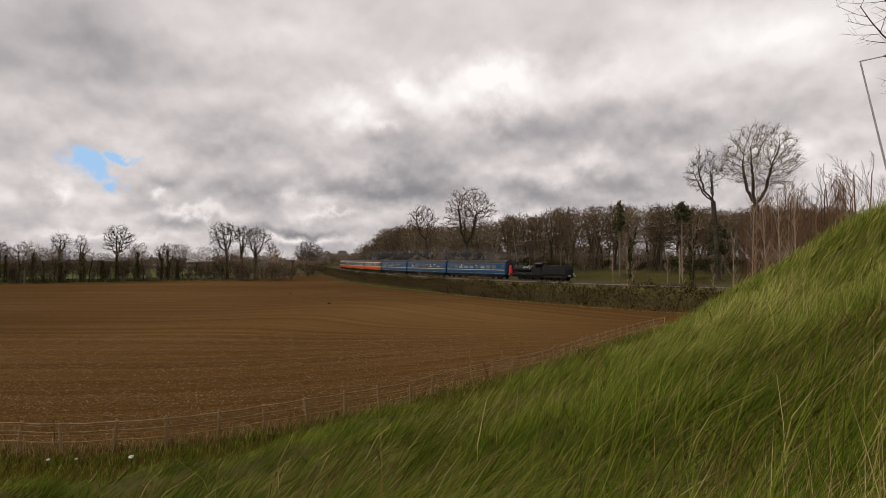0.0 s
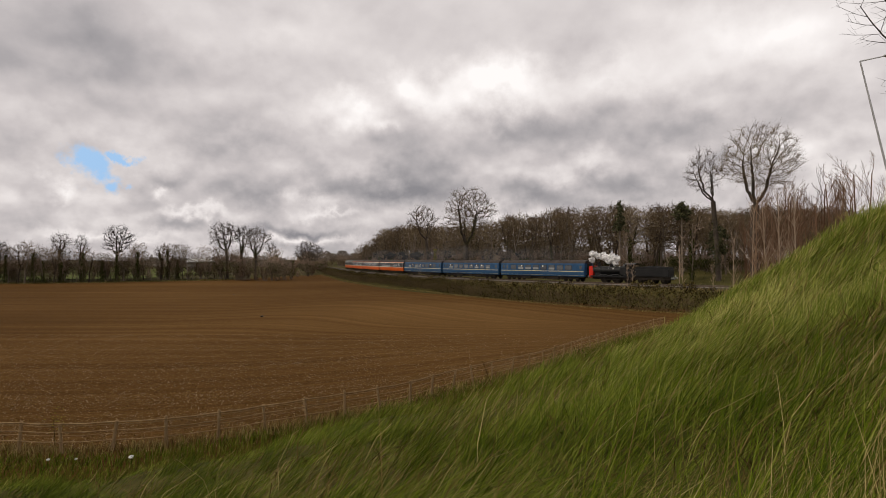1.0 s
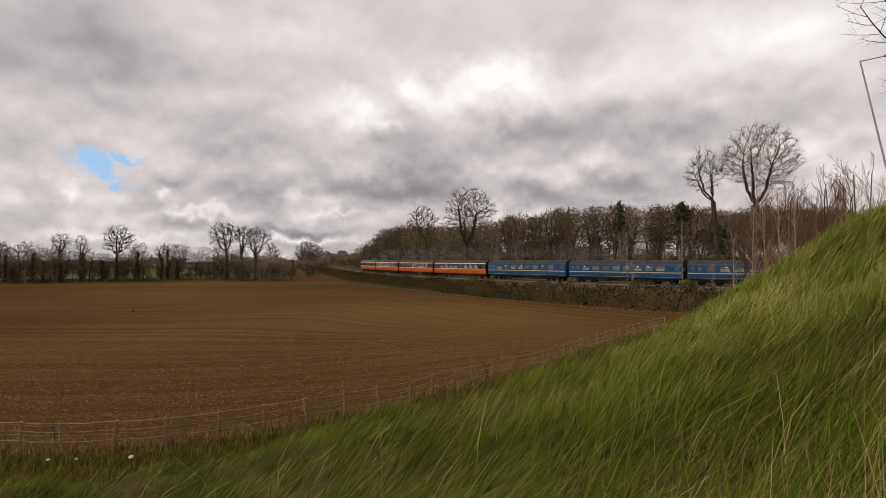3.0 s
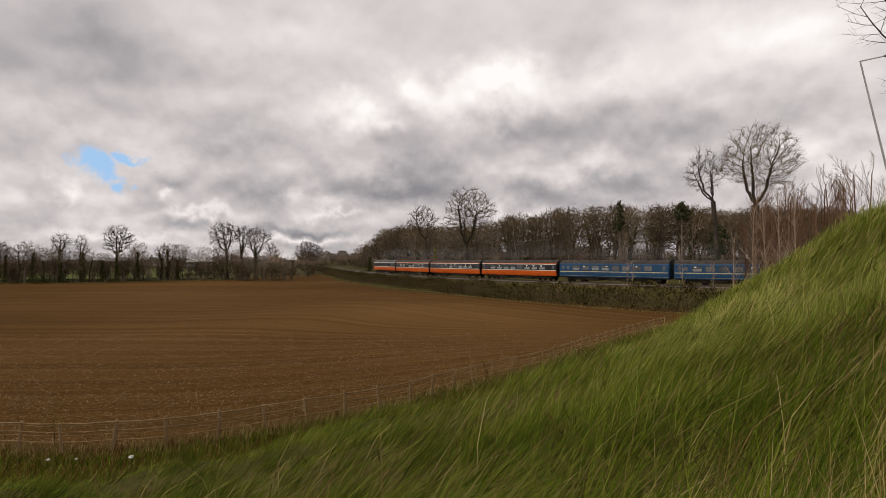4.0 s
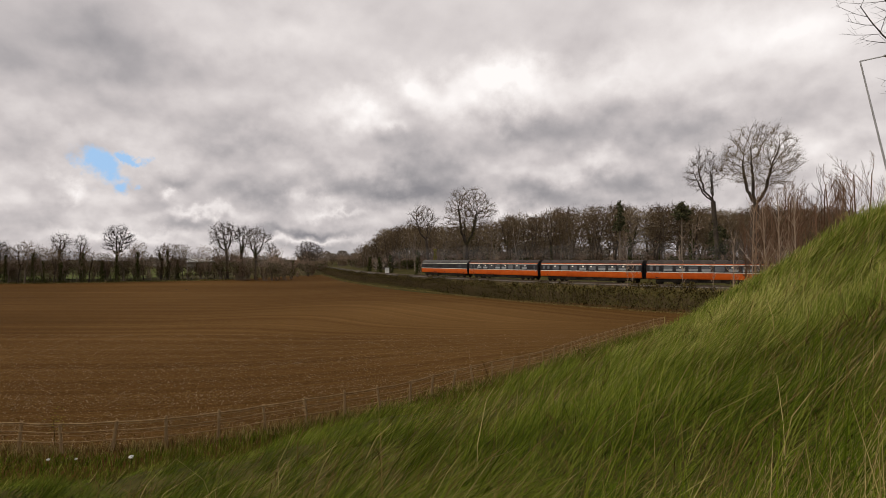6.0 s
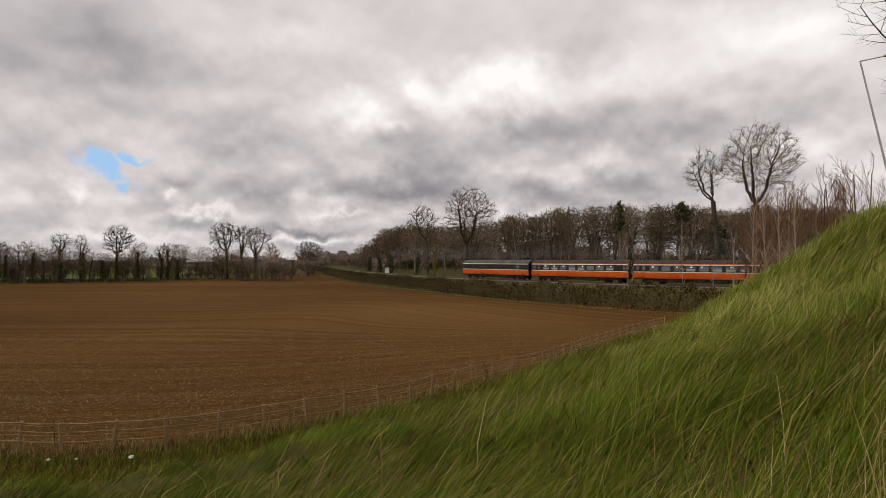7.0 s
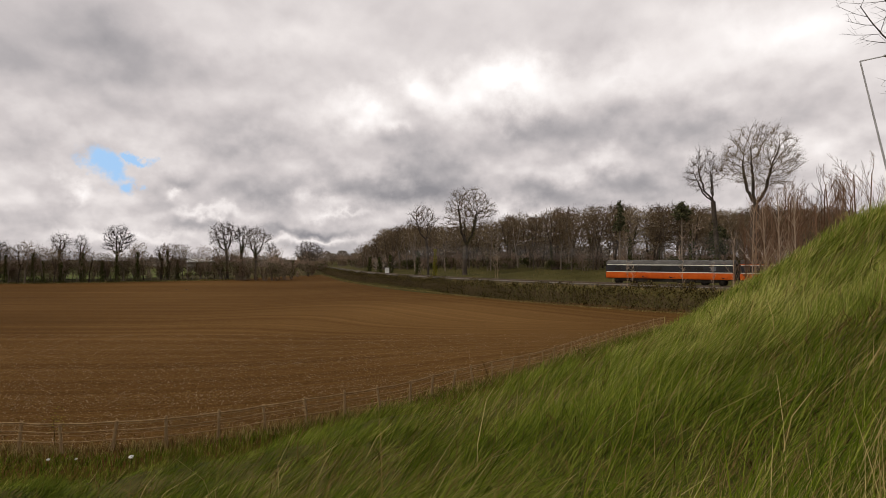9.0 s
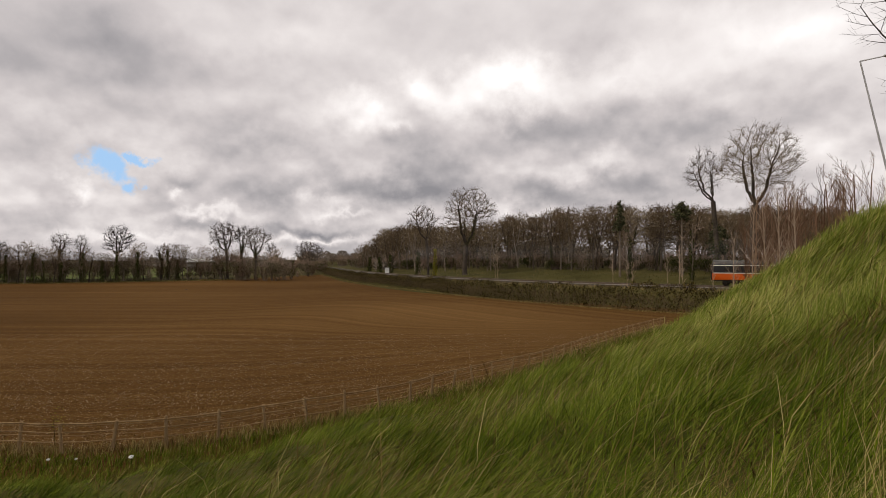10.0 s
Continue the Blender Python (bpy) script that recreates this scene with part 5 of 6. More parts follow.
# ---- grass ----
def blades(p, length, width, lean, bend, nr, yaw_spread=0.7, yaw=0.15):
    """Curved blades at the places p: lean is the tilt at the foot, bend what is added to the tip, both in radians, downwind."""
    n = len(p)
    a = yaw + nr.normal(0, yaw_spread, n)
    way = np.stack([np.cos(a), np.sin(a), np.zeros(n)], 1)
    face = nr.uniform(0, np.pi, n)
    side = np.stack([np.cos(face), np.sin(face), np.zeros(n)], 1)
    pts, q = [p], p
    for k in range(3):
        tilt = lean + bend * (k + 0.5) / 3
        q = q + (way * np.sin(tilt)[:, None] + np.array([[0, 0, 1.0]]) * np.cos(tilt)[:, None]) * (length / 3)[:, None]
        pts.append(q)
    w = width[:, None] * side
    verts = np.stack([pts[0] - w * 0.5, pts[0] + w * 0.5, pts[1] - w * 0.5, pts[1] + w * 0.5, pts[2] - w * 0.36, pts[2] + w * 0.36, pts[3]], 1).reshape(-1, 3)
    b = np.arange(n) * 7
    faces = [(i, i + 1, i + 3, i + 2) for i in b.tolist()] + [(i + 2, i + 3, i + 5, i + 4) for i in b.tolist()] + [(i + 4, i + 5, i + 6) for i in b.tolist()]
    return verts, faces


def bank_spots(nr, n, near, far, lo=-900, hi=900):
    """Places over the bank, denser towards the camera."""
    Y = near * np.exp(nr.rand(n) * math.log(far / near))
    X = nr.uniform(lo, hi, n) / 1000 * (Y + 0.3)
    return np.stack([X, Y, land(X, Y) - 0.02], 1)


def swirl(p):
    """The way in which the wind has laid the grass at the places p."""
    return 0.15 + 0.75 * np.sin(p[:, 0] * 1.1 + 0.7 * p[:, 1]) * np.sin(p[:, 1] * 0.9 - 0.5 * p[:, 0] + 1)


def bank_grass():
    nr = np.random.RandomState(3)
    n = 165000
    p = bank_spots(nr, n, 0.7, 24)
    clump = 0.5 + 0.5 * np.sin(p[:, 0] * 1.7 + 1.3 * np.sin(p[:, 1] * 1.1)) * np.sin(p[:, 1] * 1.4 + 0.6 * p[:, 0])
    gust = 0.5 + 0.5 * np.sin(p[:, 0] * 0.6 + p[:, 1] * 0.45)
    kept = clump + nr.normal(0, 0.14, n) > -0.12
    p, clump, gust = p[kept], clump[kept], gust[kept]
    n = len(p)
    length = (0.20 + 0.42 * clump) * nr.uniform(0.6, 1.35, n)
    width = np.interp(p[:, 1], [0.7, 3, 10, 26], [0.0024, 0.0038, 0.0080, 0.014]) * nr.uniform(0.6, 1.3, n)
    v, f = blades(p, length, width, 0.50 + 0.40 * gust + nr.normal(0, 0.22, n), 0.85 + nr.normal(0, 0.35, n), nr, 0.5, swirl(p))
    tagged(new("grass", mesh_from("grass", v, f, M_GRASS)), "long green grass blown over on the bank", "grass", kind="stuff")
    n = 42000
    p = bank_spots(nr, n, 0.8, 20)
    patch = np.sin(p[:, 0] * 0.9 + 0.5) * np.sin(p[:, 1] * 0.8 + 1.0 + 0.4 * p[:, 0])
    keep = patch + nr.normal(0, 0.5, n) + np.clip(p[:, 0] * 0.3 - 0.2, -1.1, 1.0) > 0.15
    p = p[keep]
    n = len(p)
    length = nr.uniform(0.32, 0.8, n)
    width = np.interp(p[:, 1], [0.7, 3, 10, 26], [0.0022, 0.004, 0.009, 0.015]) * nr.uniform(0.6, 1.3, n)
    v, f = blades(p, length, width, 0.80 + nr.normal(0, 0.25, n), 0.6 + nr.normal(0, 0.35, n), nr, 0.45)
    tagged(new("dry_grass", mesh_from("dry_grass", v, f, M_STRAW)), "dry straw-coloured stalks among the green grass", "grass", kind="stuff")

    # the bank's shoulder, thick with finer grass, coloured paler for sun and sheen
    n = 48000
    Y = 6.5 * np.exp(nr.rand(n) * math.log(22 / 6.5))
    X = nr.uniform(0.28, 0.86, n) * Y
    p = np.stack([X, Y, land(X, Y) - 0.02], 1)
    v, f = blades(p, nr.uniform(0.25, 0.62, n), np.interp(Y, [3, 10, 22], [0.004, 0.008, 0.013]) * nr.uniform(0.6, 1.3, n), 0.60 + nr.normal(0, 0.25, n), 0.8 + nr.normal(0, 0.3, n), nr, 0.4, swirl(p))
    tagged(new("grass", mesh_from("grass", v, f, M_SUNGRASS)), "pale green wind-blown grass on the bank's shoulder, lightened as if sunlit", "grass", kind="stuff")
    # the rest of the bank, beside and behind
    n = 80000
    p = np.stack([nr.uniform(-16, 13, n), nr.uniform(-7, 22, n), np.zeros(n)], 1)
    p = p[(np.abs(p[:, 0]) > 0.86 * (p[:, 1] + 0.3)) | (p[:, 1] < 0.6)]
    p = p[np.hypot(p[:, 0], p[:, 1]) > 0.9]
    p[:, 2] = land(p[:, 0], p[:, 1]) - 0.02
    n = len(p)
    v, f = blades(p, nr.uniform(0.2, 0.6, n), nr.uniform(0.008, 0.018, n), 0.7 + nr.normal(0, 0.25, n), 0.85 + nr.normal(0, 0.35, n), nr)
    tagged(new("grass", mesh_from("grass", v, f, M_GRASS)), "long green grass on the rest of the bank", "grass", kind="stuff")
    # a few long arching stalks
    n = 260
    p = bank_spots(nr, n, 1.6, 9)
    v, f = blades(p, nr.uniform(0.7, 1.25, n), np.interp(p[:, 1], [0.7, 3, 10], [0.003, 0.006, 0.010]), 0.35 + nr.normal(0, 0.3, n), 1.7 + nr.normal(0, 0.4, n), nr, 0.8)
    tagged(new("arching_stalks", mesh_from("arching_stalks", v, f, M_STRAW)), "long arching pale grass stalks", "grass", kind="stuff")
    # brown thatch lying low between the tufts
    n = 36000
    p = bank_spots(nr, n, 0.7, 14)
    v, f = blades(p, nr.uniform(0.15, 0.42, n), np.interp(p[:, 1], [0.7, 3, 10, 20], [0.003, 0.006, 0.012, 0.018]), 1.0 + nr.normal(0, 0.25, n), 0.4 + nr.normal(0, 0.3, n), nr, 2.5)
    tagged(new("thatch", mesh_from("thatch", v, f, M_THATCH)), "brown dead grass lying between the green tufts", "grass", kind="stuff")


M_THATCH = mottled("dead_thatch", [(0.045, 0.025, 0.008), (0.10, 0.062, 0.02), (0.20, 0.135, 0.05)], 0.5, rough=0.9, island=True)
bank_grass()


# ---- tufts that sway in the wind ----
tufts = []


def swaying_tufts():
    nr = np.random.RandomState(23)
    rng = random.Random(23)
    shapes = []
    for i in range(6):
        n = 110
        a, r = nr.uniform(0, 6.28, n), 0.16 * np.sqrt(nr.rand(n))
        p = np.stack([np.cos(a) * r, np.sin(a) * r, np.zeros(n)], 1)
        v, f = blades(p, nr.uniform(0.35, 0.75, n), nr.uniform(0.003, 0.006, n), 0.58 + nr.normal(0, 0.2, n), 0.8 + nr.normal(0, 0.3, n), nr, 0.4)
        shapes.append(mesh_from("grass_tuft", v, f, M_GRASS))
    for i in range(150):
        Y = 1.6 * math.exp(rng.random() * math.log(13 / 1.6))
        X = rng.uniform(-0.72, 0.88) * Y
        z = float(land(np.array([X]), np.array([Y]))[0]) - 0.02
        ob = tagged(new("grass_tuft", shapes[i % 6]), "tuft of long green grass swaying in wind", "grass tuft", group="swaying grass tufts")
        swing, beat, phase, turn = rng.uniform(3, 8), rng.uniform(0.9, 1.7), rng.uniform(0, 6.28), rng.uniform(-25, 25)
        size = rng.uniform(0.8, 1.2)
        rows = []
        for k in range(41):
            t = k * 0.25
            a = swing * math.sin(beat * 2 * t + phase) + 2.0 * math.sin(5.1 * t + phase * 2)
            rows.append((t, pose(X, Y, z, 0.3 * a, a, turn)))
        ob.scale = (size, size, size)
        tufts.append((ob, rows))


swaying_tufts()


def verge(name, label, spots, tall, wide, mat, seed):
    nr = np.random.RandomState(seed)
    n = len(spots)
    v, f = blades(spots, nr.uniform(0.5, 1.2, n) * tall, nr.uniform(0.6, 1.3, n) * wide, 0.2 + nr.normal(0, 0.25, n), 0.5 + nr.normal(0, 0.4, n), nr, 1.6)
    tagged(new(name, mesh_from(name, v, f, mat)), label, "grass", kind="stuff")


def verges():
    nr = np.random.RandomState(6)
    # pale dead grass beside the track and under the hedge
    n = 9000
    s = -30 + 240 * nr.rand(n) ** 1.3
    x, y = rail_point(s, nr.uniform(-4.6, -2.9, n))
    verge("verge_grass", "pale dead grass along the railway verge", np.stack([x, y, land(x, y) - 0.02], 1), 0.42, 0.04, M_STRAW, 1)
    n = 12000
    s = -12 + 270 * nr.rand(n) ** 1.3
    x, y = rail_point(s, hedge_side(s) - 1.5 + nr.normal(0, 0.35, n))
    verge("field_margin", "thin dry grass at the foot of the hedge", np.stack([x, y, np.zeros(n)], 1), 0.34, 0.06, M_STRAW, 2)
    # meadow beyond the track
    n = 9000
    s = -40 + 230 * nr.rand(n) ** 1.2
    x, y = rail_point(s, 4 + 34 * nr.rand(n))
    verge("meadow_grass", "rough green grass between railway and wood", np.stack([x, y, land(x, y) - 0.02], 1), 0.35, 0.05, M_MEADOW, 3)
    # pale strip where the field meets the tree belt
    n = 5000
    X = nr.uniform(-170, -62, n)
    Y = far_edge(X) - 1.5 + nr.normal(0, 0.8, n)
    verge("field_margin", "thin dry grass where field meets tree belt", np.stack([X, Y, np.maximum(land(X, Y), 0) - 0.02], 1), 0.5, 0.07, M_STRAW, 4)


verges()


# ---- fence at the foot of the bank ----
FENCE = [(-26.0, 21.6), (-16.3, 20.8), (-14.0, 20.5), (-10.6, 21.1), (-9.0, 21.9), (-3.7, 25.7), (-1.8, 27.3), (0.1, 30.0), (2.1, 32.2), (6.5, 36.9), (10.1, 42.1), (16.7, 51.0), (24.0, 60.0)]


def fence():
    rng = random.Random(2)
    pts = np.array(FENCE)
    seg = np.r_[0, np.cumsum(np.hypot(*np.diff(pts, axis=0).T))]

    def at(u):
        return float(np.interp(u, seg, pts[:, 0])), float(np.interp(u, seg, pts[:, 1]))
    th = tagged(new("fence"), "weathered wooden post and wire fence beside the field", "fence")
    u, posts = 0.1, []
    while u < seg[-1]:
        x, y = at(u)
        bm = bmesh.new()
        h = 1.12 + rng.uniform(-0.05, 0.06)
        k = 1.0 if x < 2 else 0.65
        m = Matrix.Rotation(rng.gauss(0, 0.1), 4, "Y") @ Matrix.Rotation(rng.uniform(0, 3), 4, "Z")
        rod(bm, (0, 0, -0.45), (0, 0, h), 0.070 * k, 0.060 * k, 8)
        rod(bm, (0, 0, h), (0, 0, h + 0.035), 0.052 * k, 0.02, 8)
        ob = part("post", bm, M_WOOD, th)
        ob.matrix_local = Matrix.Translation((x, y, 0.0)) @ m
        posts.append((x, y))
        u += rng.uniform(1.65, 1.85)
    for z, r in ((1.08, 0.028), (1.00, 0.014), (0.78, 0.021), (0.66, 0.010), (0.43, 0.019)):
        segs = []
        for (x0, y0), (x1, y1) in zip(posts, posts[1:]):
            mid = ((x0 + x1) / 2, (y0 + y1) / 2 - 0.06, z - 0.025)
            segs += [((x0, y0 - 0.06, z), mid, r, r), (mid, (x1, y1 - 0.06, z), r, r)]
        v, f = tubes(segs, 5)
        part("wire", mesh_from("wire", v, f, M_WOOD), None, th, "pale fence line wire")
    nr = np.random.RandomState(12)
    n = 15000
    uu = nr.uniform(0, seg[-1], n)
    x = np.interp(uu, seg, pts[:, 0]) + nr.normal(0, 0.8, n)
    y = np.interp(uu, seg, pts[:, 1]) - np.abs(nr.normal(0, 0.9, n)) + 0.45
    verge("fence_grass", "dead brown grass along the foot of fence", np.stack([x, y, np.maximum(land(x, y), 0) - 0.02], 1), 0.40, 0.018, M_STRAW, 13)
    n = 26000
    uu = nr.uniform(0, seg[-1], n)
    x = np.interp(uu, seg, pts[:, 0]) + nr.normal(0, 0.8, n)
    y = np.interp(uu, seg, pts[:, 1]) - 0.7 - np.abs(nr.normal(0, 2.2, n))
    verge("fence_grass", "rough green grass below the bank", np.stack([x, y, np.maximum(land(x, y), 0) - 0.02], 1), 0.42, 0.02, M_GRASS, 14)


fence()


def lumps(name, label, category, seed, n, far, small, large, mat):
    """Stones or clods strewn over the near field, thicker along some rows."""
    nr = np.random.RandomState(seed)
    Y = 19.5 * np.exp(nr.rand(n) ** 1.25 * math.log(far / 19.5))
    X = nr.uniform(-850, 320, n) / 1000 * Y
    fx = np.interp(X, [p[0] for p in FENCE], [p[1] for p in FENCE])
    d, s = rail_offset(X, Y)
    run = Y - 0.5 * (X + 9 + np.sqrt((X + 9) ** 2 + 60)) * 0.75
    swath = 0.5 + 0.5 * np.sin(run * 1.1) * np.sin(run * 0.37 + 1)
    ok = (Y > fx + 0.4) & (d < -17) & (nr.rand(n) < 0.25 + 0.75 * swath)
    X, Y = X[ok], Y[ok]
    n = len(X)
    r = (small + (large - small) * nr.rand(n) ** 2.5) * np.interp(Y, [20, 60], [1.0, 1.25])
    base = np.array([(1, 0, 0), (0, 1, 0), (-1, 0, 0), (0, -1, 0), (0, 0, 0.8), (0, 0, -0.5)])
    verts = (np.stack([X, Y, r * 0.3 + 0.05 * np.sin(X * 0.05) + 0.04 * np.sin(Y * 0.09)], 1)[:, None] + base[None] * r[:, None, None] * nr.uniform(0.6, 1.3, (n, 6, 1))).reshape(-1, 3)
    tri = np.array([(0, 1, 4), (1, 2, 4), (2, 3, 4), (3, 0, 4), (1, 0, 5), (2, 1, 5), (3, 2, 5), (0, 3, 5)])
    faces = (np.arange(n)[:, None, None] * 6 + tri[None]).reshape(-1, 3)
    tagged(new(name, mesh_from(name, verts, faces, mat)), label, category, kind="stuff")


M_CLOD = mottled("soil_clods", [(0.085, 0.045, 0.013), (0.14, 0.080, 0.026), (0.23, 0.145, 0.058)], 0.5, rough=0.97, spec=0.03, island=True)
lumps("field_stones", "scattered pale stones on the tilled soil", "stones", 17, 66000, 54, 0.011, 0.036, M_STONE)
lumps("soil_clods", "crumbled brown clods on the tilled soil", "soil", 18, 30000, 48, 0.018, 0.065, M_CLOD)


# ---- lamp, cabinet, barn and litter ----
M_GALV = mottled("galvanised_steel", [(0.42, 0.42, 0.42), (0.58, 0.58, 0.58)], 1.0, rough=0.5, metal=0.2)
M_CAB = mottled("pale_cabinet", [(0.62, 0.62, 0.60), (0.80, 0.80, 0.78)], 1.0, rough=0.5)


def street_lamp():
    th = tagged(new("street_lamp"), "tall thin galvanised street lamp on the road bank", "street lamp")
    foot = Vector((23.6, 29.0, 8.4))
    top = Vector((21.55, 29.0, 17.25))
    v, f = tubes([(foot, foot.lerp(top, 0.3), 0.08, 0.065), (foot.lerp(top, 0.3), top, 0.055, 0.038)], 10)
    part("pole", mesh_from("pole", v, f, M_GALV, True), None, th)
    arm = top + Vector((1.3, 0, 0.28))
    v, f = tubes([(top, arm, 0.035, 0.03)], 8)
    part("arm", mesh_from("arm", v, f, M_GALV, True), None, th)
    bm = bmesh.new()
    box(bm, arm.x + 0.3, arm.y, arm.z + 0.03, 0.7, 0.26, 0.13, 0.05)
    part("lantern", bm, M_GALV, th, "grey flat lantern head")


def cabinet():
    x, y, z = place(-99, 168)
    th = tagged(new("lineside_cabinet"), "white painted lineside equipment cabinet", "cabinet")
    bm = bmesh.new()
    box(bm, 0, 0, 1.05, 1.2, 0.7, 1.9, 0.04)
    part("body", bm, M_CAB, th)
    bm = bmesh.new()
    box(bm, 0, 0, 2.04, 1.35, 0.85, 0.09, 0.02)
    part("roof", bm, M_CAB, th)
    bm = bmesh.new()
    box(bm, 0, -0.36, 1.05, 1.0, 0.03, 1.6, 0.01)
    part("door", bm, M_CAB, th)
    bm = bmesh.new()
    box(bm, 0, 0, 0.04, 1.3, 0.8, 0.18, 0.01)
    part("plinth", bm, M_SLEEPER, th)
    th.location = (x, y, z)


def barn():
    x, y, z = place(-428, 330)
    th = tagged(new("barn"), "long low farm barn with a pale sheet roof", "barn")
    bm = bmesh.new()
    box(bm, 0, 0, 2.2, 13, 9, 4.4)
    part("wall", bm, M_SLEEPER, th)
    verts = [(-6.8, -5, 4.3), (6.8, -5, 4.3), (6.8, 0, 6.4), (-6.8, 0, 6.4), (-6.8, 5, 4.3), (6.8, 5, 4.3)]
    faces = [(0, 1, 2, 3), (3, 2, 5, 4), (0, 3, 4), (1, 5, 2), (0, 4, 5, 1)]
    part("roof", mesh_from("roof", verts, faces, M_CAB), None, th)
    th.matrix_basis = Matrix.Translation((x, y, z)) @ Matrix.Rotation(radians(6), 4, "Z")


def litter():
    rng = random.Random(3)
    for px, Y, size in ((-694, 19.3, 0.06), (-548, 19.5, 0.085), (-645, 19.4, 0.05)):
        x, y, z = place(px, Y)
        bm = bmesh.new()
        bmesh.ops.create_icosphere(bm, subdivisions=2, radius=size)
        for v in bm.verts:
            v.co *= 0.7 + 0.5 * rng.random()
            v.co.z *= 0.7
        me = bpy.data.meshes.new("litter")
        bm.to_mesh(me)
        bm.free()
        me.materials.append(M_LITTER)
        th = new("litter", me)
        th.location = (x, y, max(z, 0) + size * 0.9 + 0.16)
        tagged(th, "crumpled white litter caught in the rough grass", "litter")


def rail_fence():
    th = tagged(new("rail_fence"), "short length of pale timber rail fence on the bank", "fence")
    for x, y in ((11.3, 15.8), (12.5, 16.4), (13.8, 17.0)):
        z = float(land(np.array([x]), np.array([y]))[0])
        bm = bmesh.new()
        box(bm, x, y, z + 0.3, 0.07, 0.07, 1.0, 0.01)
        part("post", bm, M_WOOD, th)
    for up in (0.35, 0.7):
        bm = bmesh.new()
        za, zb = (float(land(np.array([x]), np.array([y]))[0]) + up for x, y in ((11.3, 15.8), (13.8, 17.0)))
        rod(bm, (11.1, 15.7, za), (14.0, 17.1, zb), 0.022, n=6)
        part("rail", bm, M_WOOD, th)


rail_fence()
street_lamp()
cabinet()
barn()
litter()
# ---- steam and smoke, in rigid puffs ----
def vapour(name, colour, alpha):
    m, t, b = nodes_of(name, 1.0, 0.0, 0.0)
    n = t.nodes
    b.inputs["Base Color"].default_value = (*colour, 1)
    co, k, mr = n.new("ShaderNodeTexCoord"), n.new("ShaderNodeTexNoise"), n.new("ShaderNodeMapRange")
    k.inputs["Scale"].default_value, k.inputs["Detail"].default_value = 1.6, 5
    t.links.new(co.outputs["Object"], k.inputs[0])
    mr.inputs[1].default_value, mr.inputs[2].default_value = 0.36, 0.62
    mr.inputs[3].default_value, mr.inputs[4].default_value = alpha * 0.25, alpha
    t.links.new(k.outputs[0], mr.inputs[0])
    t.links.new(mr.outputs[0], b.inputs["Alpha"])
    return m


M_STEAM = vapour("white_steam", (0.92, 0.91, 0.90), 0.95)
M_SMOKE = vapour("grey_smoke", (0.22, 0.22, 0.225), 0.058)


def puff_mesh(seed, radius, flat, mat):
    bm = bmesh.new()
    bmesh.ops.create_icosphere(bm, subdivisions=3, radius=radius)
    for v in bm.verts:
        d = v.co.normalized()
        k = 1 + 0.45 * noise.noise(d * 1.6 + Vector((seed, 0, 0))) + 0.28 * noise.noise(d * 3.7 + Vector((0, seed, 0)))
        v.co = v.co * k
        v.co.x *= flat
    me = bpy.data.meshes.new("puff")
    bm.to_mesh(me)
    bm.free()
    me.materials.append(mat)
    me.polygons.foreach_set("use_smooth", [True] * len(me.polygons))
    return me


LOCO_AHEAD = PERIOD * 7 + 4.55
puffs = []


def along(ahead_x, t):
    """The place over the line of a point so far ahead of the engine's middle, at t."""
    return SPEED * (10 - t) - LOCO_AHEAD - ahead_x - gain(min(t, 5.0))


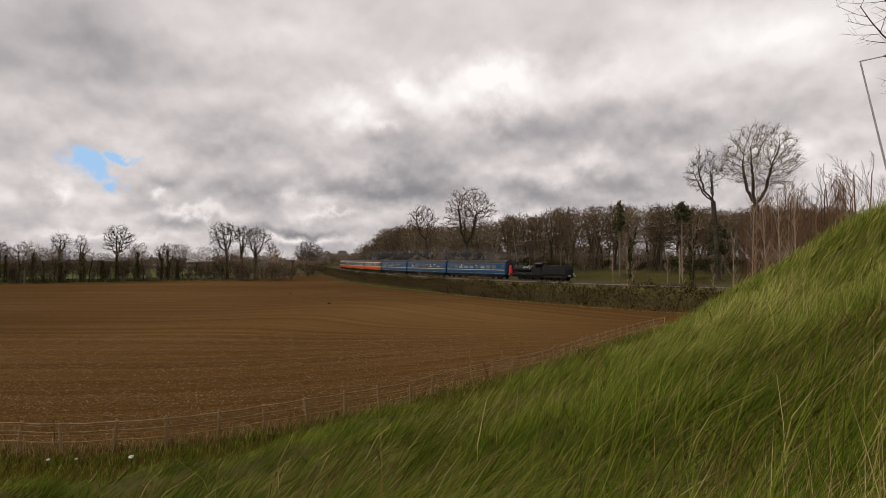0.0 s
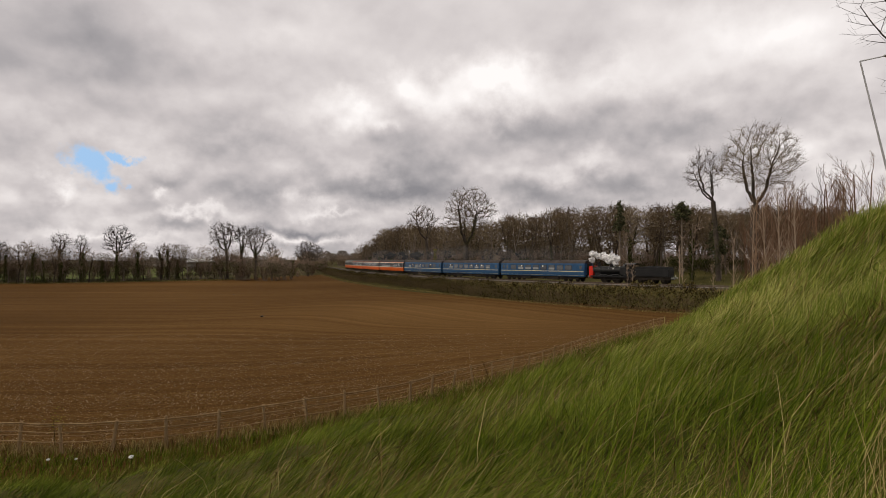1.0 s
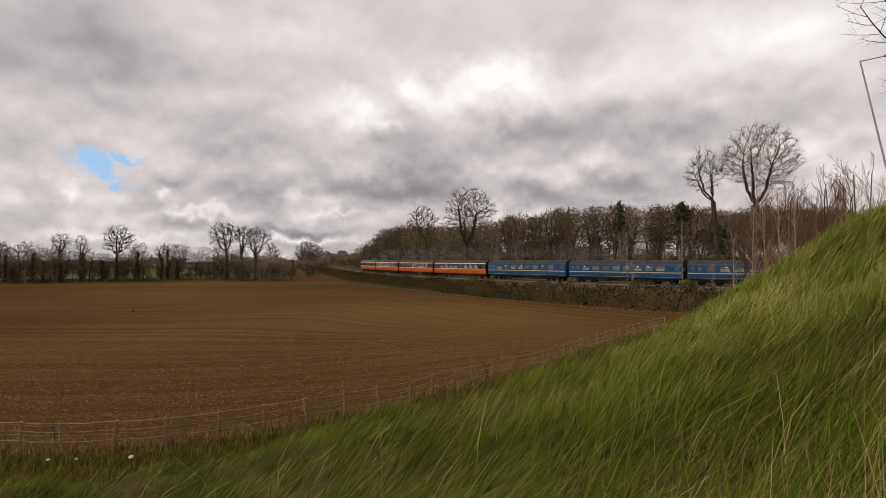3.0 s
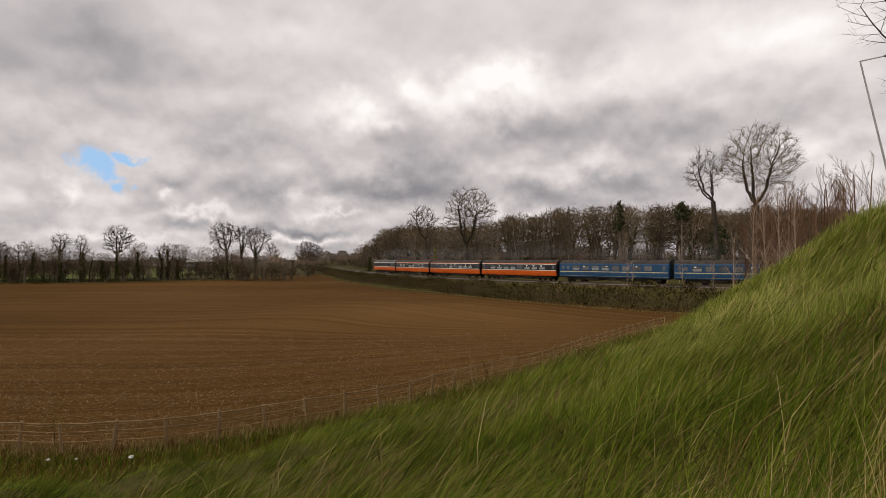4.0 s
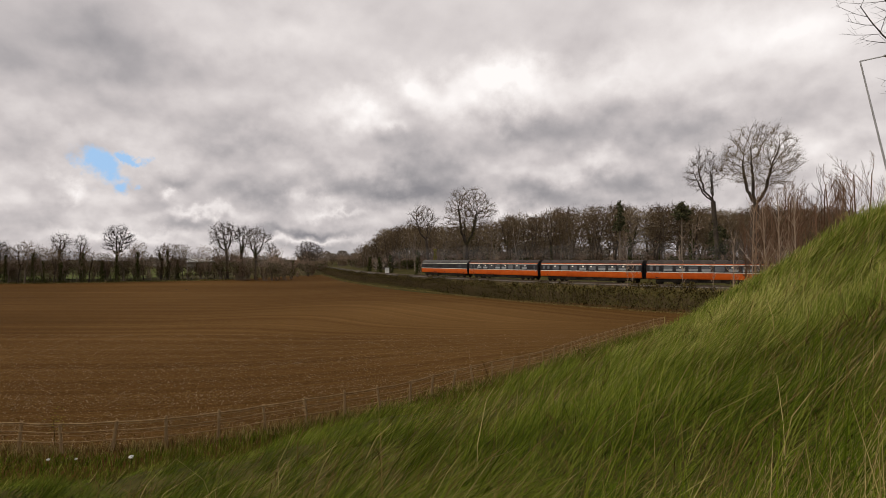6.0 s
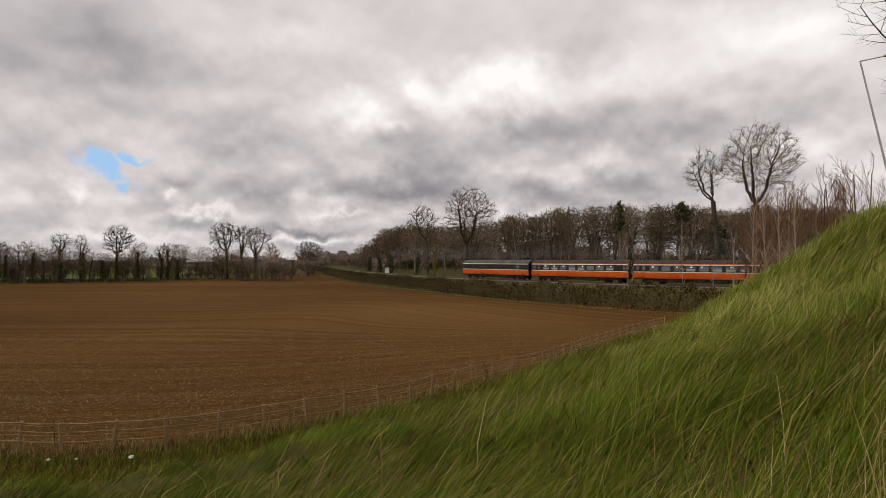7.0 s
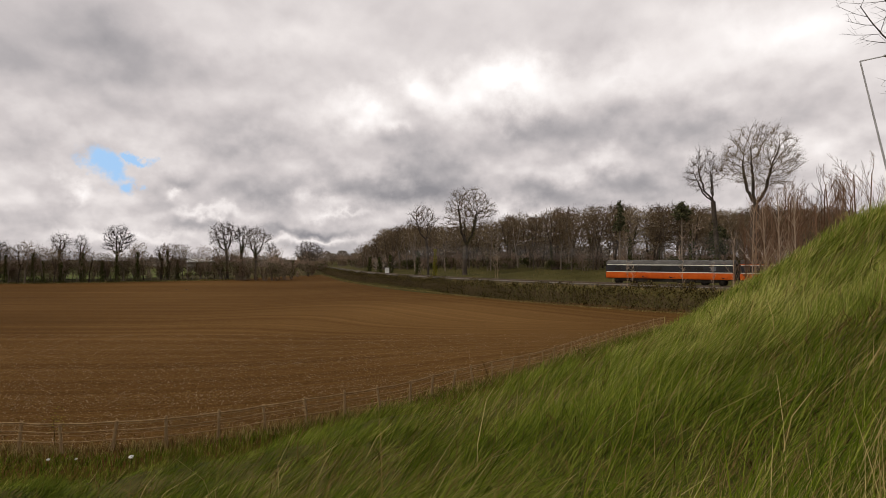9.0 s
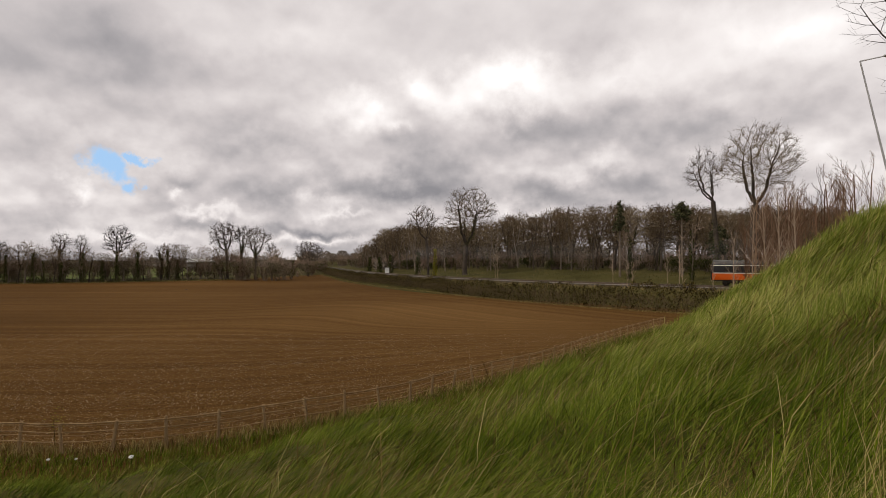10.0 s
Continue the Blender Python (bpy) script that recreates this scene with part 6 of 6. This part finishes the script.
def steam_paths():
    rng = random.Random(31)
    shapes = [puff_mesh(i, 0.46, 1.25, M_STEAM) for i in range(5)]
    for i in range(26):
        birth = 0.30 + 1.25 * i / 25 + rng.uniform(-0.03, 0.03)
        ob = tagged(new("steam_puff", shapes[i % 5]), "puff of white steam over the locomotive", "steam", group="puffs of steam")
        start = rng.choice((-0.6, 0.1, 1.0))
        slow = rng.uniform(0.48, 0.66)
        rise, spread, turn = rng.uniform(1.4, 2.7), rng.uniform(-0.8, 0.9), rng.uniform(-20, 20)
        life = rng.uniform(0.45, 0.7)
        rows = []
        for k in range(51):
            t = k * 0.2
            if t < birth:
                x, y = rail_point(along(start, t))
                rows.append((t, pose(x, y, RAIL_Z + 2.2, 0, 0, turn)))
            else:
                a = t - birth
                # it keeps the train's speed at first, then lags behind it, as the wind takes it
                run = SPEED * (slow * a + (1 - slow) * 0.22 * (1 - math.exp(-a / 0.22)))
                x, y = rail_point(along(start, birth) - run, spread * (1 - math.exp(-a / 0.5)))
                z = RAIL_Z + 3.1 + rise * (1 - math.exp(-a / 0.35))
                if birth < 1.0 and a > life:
                    # spent puffs sink behind the carriages on the far side, out of sight
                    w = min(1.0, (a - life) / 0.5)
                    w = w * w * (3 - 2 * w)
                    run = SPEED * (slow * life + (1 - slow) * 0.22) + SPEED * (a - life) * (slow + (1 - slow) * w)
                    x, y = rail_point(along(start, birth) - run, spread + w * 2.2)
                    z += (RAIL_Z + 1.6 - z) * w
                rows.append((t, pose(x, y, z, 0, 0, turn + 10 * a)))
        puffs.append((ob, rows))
    shapes = [puff_mesh(20 + i, 1.3, 3.2, M_SMOKE) for i in range(4)]
    for i in range(22):
        ob = tagged(new("smoke_puff", shapes[i % 4]), "thin grey coal smoke trailing over the carriages", "smoke", group="puffs of smoke")
        back = 6.0 + 3.6 * i + rng.uniform(-1.5, 1.5)
        slow = max(0.16, 0.66 - 0.024 * i)
        side, up, turn = rng.uniform(-0.5, 2.5), rng.uniform(4.2, 5.4), rng.uniform(-8, 8)
        rows = []
        for k in range(21):
            t = k * 0.5
            s = along(-back, 0) - SPEED * slow * t
            x, y = rail_point(s, side + 0.3 * t)
            rows.append((t, pose(x, y, RAIL_Z + up + 0.08 * t, 0, 0, turn - 30)))
        puffs.append((ob, rows))


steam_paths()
# ---- crows over the field, weeds by the fence ----
birds = []
M_CROW = mottled("crow_black", [(0.008, 0.008, 0.010), (0.02, 0.02, 0.022)], 4.0, rough=0.5, spec=0.3)


def crow():
    th = tagged(new("crow"), "small black crow low over the brown field", "bird", group="crows")
    bm = bmesh.new()
    bmesh.ops.create_uvsphere(bm, u_segments=12, v_segments=8, radius=0.1, matrix=Matrix.Diagonal((1.9, 0.8, 0.8, 1)))
    bmesh.ops.create_uvsphere(bm, u_segments=10, v_segments=6, radius=0.055, matrix=Matrix.Translation((0.21, 0, 0.03)))
    rod(bm, (0.25, 0, 0.03), (0.33, 0, 0.02), 0.018, 0.004, 6)
    part("body", bm, M_CROW, th)
    for side in (-1, 1):
        v = [(0.1, 0.05 * side, 0.03), (-0.1, 0.05 * side, 0.03), (0.06, 0.27 * side, 0.12), (-0.12, 0.27 * side, 0.11), (-0.06, 0.5 * side, 0.09)]
        v += [(x, y, z - 0.012) for x, y, z in v]
        f = [(0, 1, 3, 2), (2, 3, 4), (5, 7, 8, 6), (7, 9, 8), (0, 2, 7, 5), (2, 4, 9, 7), (4, 3, 8, 9), (3, 1, 6, 8), (1, 0, 5, 6)]
        part("wing", mesh_from("wing", v, f, M_CROW), None, th)
    v = [(-0.15, -0.03, 0), (-0.15, 0.03, 0), (-0.36, 0.07, 0.01), (-0.36, -0.07, 0.01)]
    v += [(x, y, z - 0.012) for x, y, z in v]
    part("tail", mesh_from("tail", v, [(0, 1, 2, 3), (7, 6, 5, 4), (0, 4, 5, 1), (1, 5, 6, 2), (2, 6, 7, 3), (3, 7, 4, 0)], M_CROW), None, th)
    return th


def crows():
    for rows in (((0.0, -201, -77, 52, 180), (0.4, -269, -110, 48, 190), (1.0, -320, -100, 55, 185), (2.0, -395, -90, 60, 180), (2.5, -450, -104, 60, 185), (3.8, -640, -60, 95, 175), (6.0, -880, 20, 120, 170), (10.0, -1200, 60, 160, 170)),
                 ((0.0, -270, -60, 100, 190), (0.6, -318, -65, 100, 185), (1.0, -370, -62, 104, 180), (1.5, -453, -51, 118, 175), (2.5, -454, -53, 121, 160), (10.0, -454, -53, 121, 160))):
        th = crow()
        th.scale = (0.75, 0.75, 0.75)
        path = []
        for t, px, py, Y, turn in rows:
            x, z = px / 1000 * Y, 7.0 + (py + 0) / 1000 * Y
            path.append((t, pose(x, Y, max(z, 0.2), 0, 0, turn)))
        birds.append((th, path))


crows()


def weeds():
    """A dead stem by the fence, a yellow-flowered weed and dry docks."""
    rng = random.Random(77)
    spec = dict(SLIM, kids=[5, 3, 2], angle=(30, 60), twig=0.006)
    for px, Y, h, lean, label in ((93, 29.5, 1.9, -0.35, "dead bare weed stem by the fence"), (243, 34, 1.5, 0.1, "dry brown dock stalk on the bank"), (230, 33, 1.3, -0.2, "dry brown dock stalk on the bank")):
        x, y, z = place(px, Y)
        th = tree_thing("dead_weed", label, "weed", "", rng.randrange(999), h, 0.025, spec, M_THATCH, M_THATCH, (lean, 0))
        th.location = (x, y, max(z, 0.0) - 0.05)
    x, y, z = place(-680, 19.6)
    th = tree_thing("flowering_weed", "tall weed with small yellow flowers by the fence", "weed", "", 5, 1.5, 0.02, spec, M_THATCH, M_THATCH)
    nr = np.random.RandomState(5)
    c = nr.normal(0, 1, (70, 3)) * [[0.13, 0.13, 0.2]] + [[0, 0, 1.45]]
    part("flowers", leaf_mesh(c, 0.03, 0.07, nr, M_YELLOW), None, th, "yellow flower heads")
    th.location = (x, y, max(z, 0.0))


weeds()
# ---- what moves ----
def motions():
    turn = 1.4
    walk(backdrop, [(0.0, pose(*EYE, 0, 0, turn / 2)), (10.0, pose(*EYE, 0, 0, -turn / 2))])
    for thing, ahead, half in train:
        walk(thing, [(k * 0.25, vehicle_pose(ahead, half, k * 0.25)) for k in range(41)])
    for wheels, x, r in SPINNING:
        walk(wheels, [(k / 30, pose(x, 0, r, 0, math.degrees(SPEED * k / 30 / r) % 360, 0)) for k in range(301)])
    for ob, rows in puffs + tufts + birds:
        walk(ob, rows)


motions()
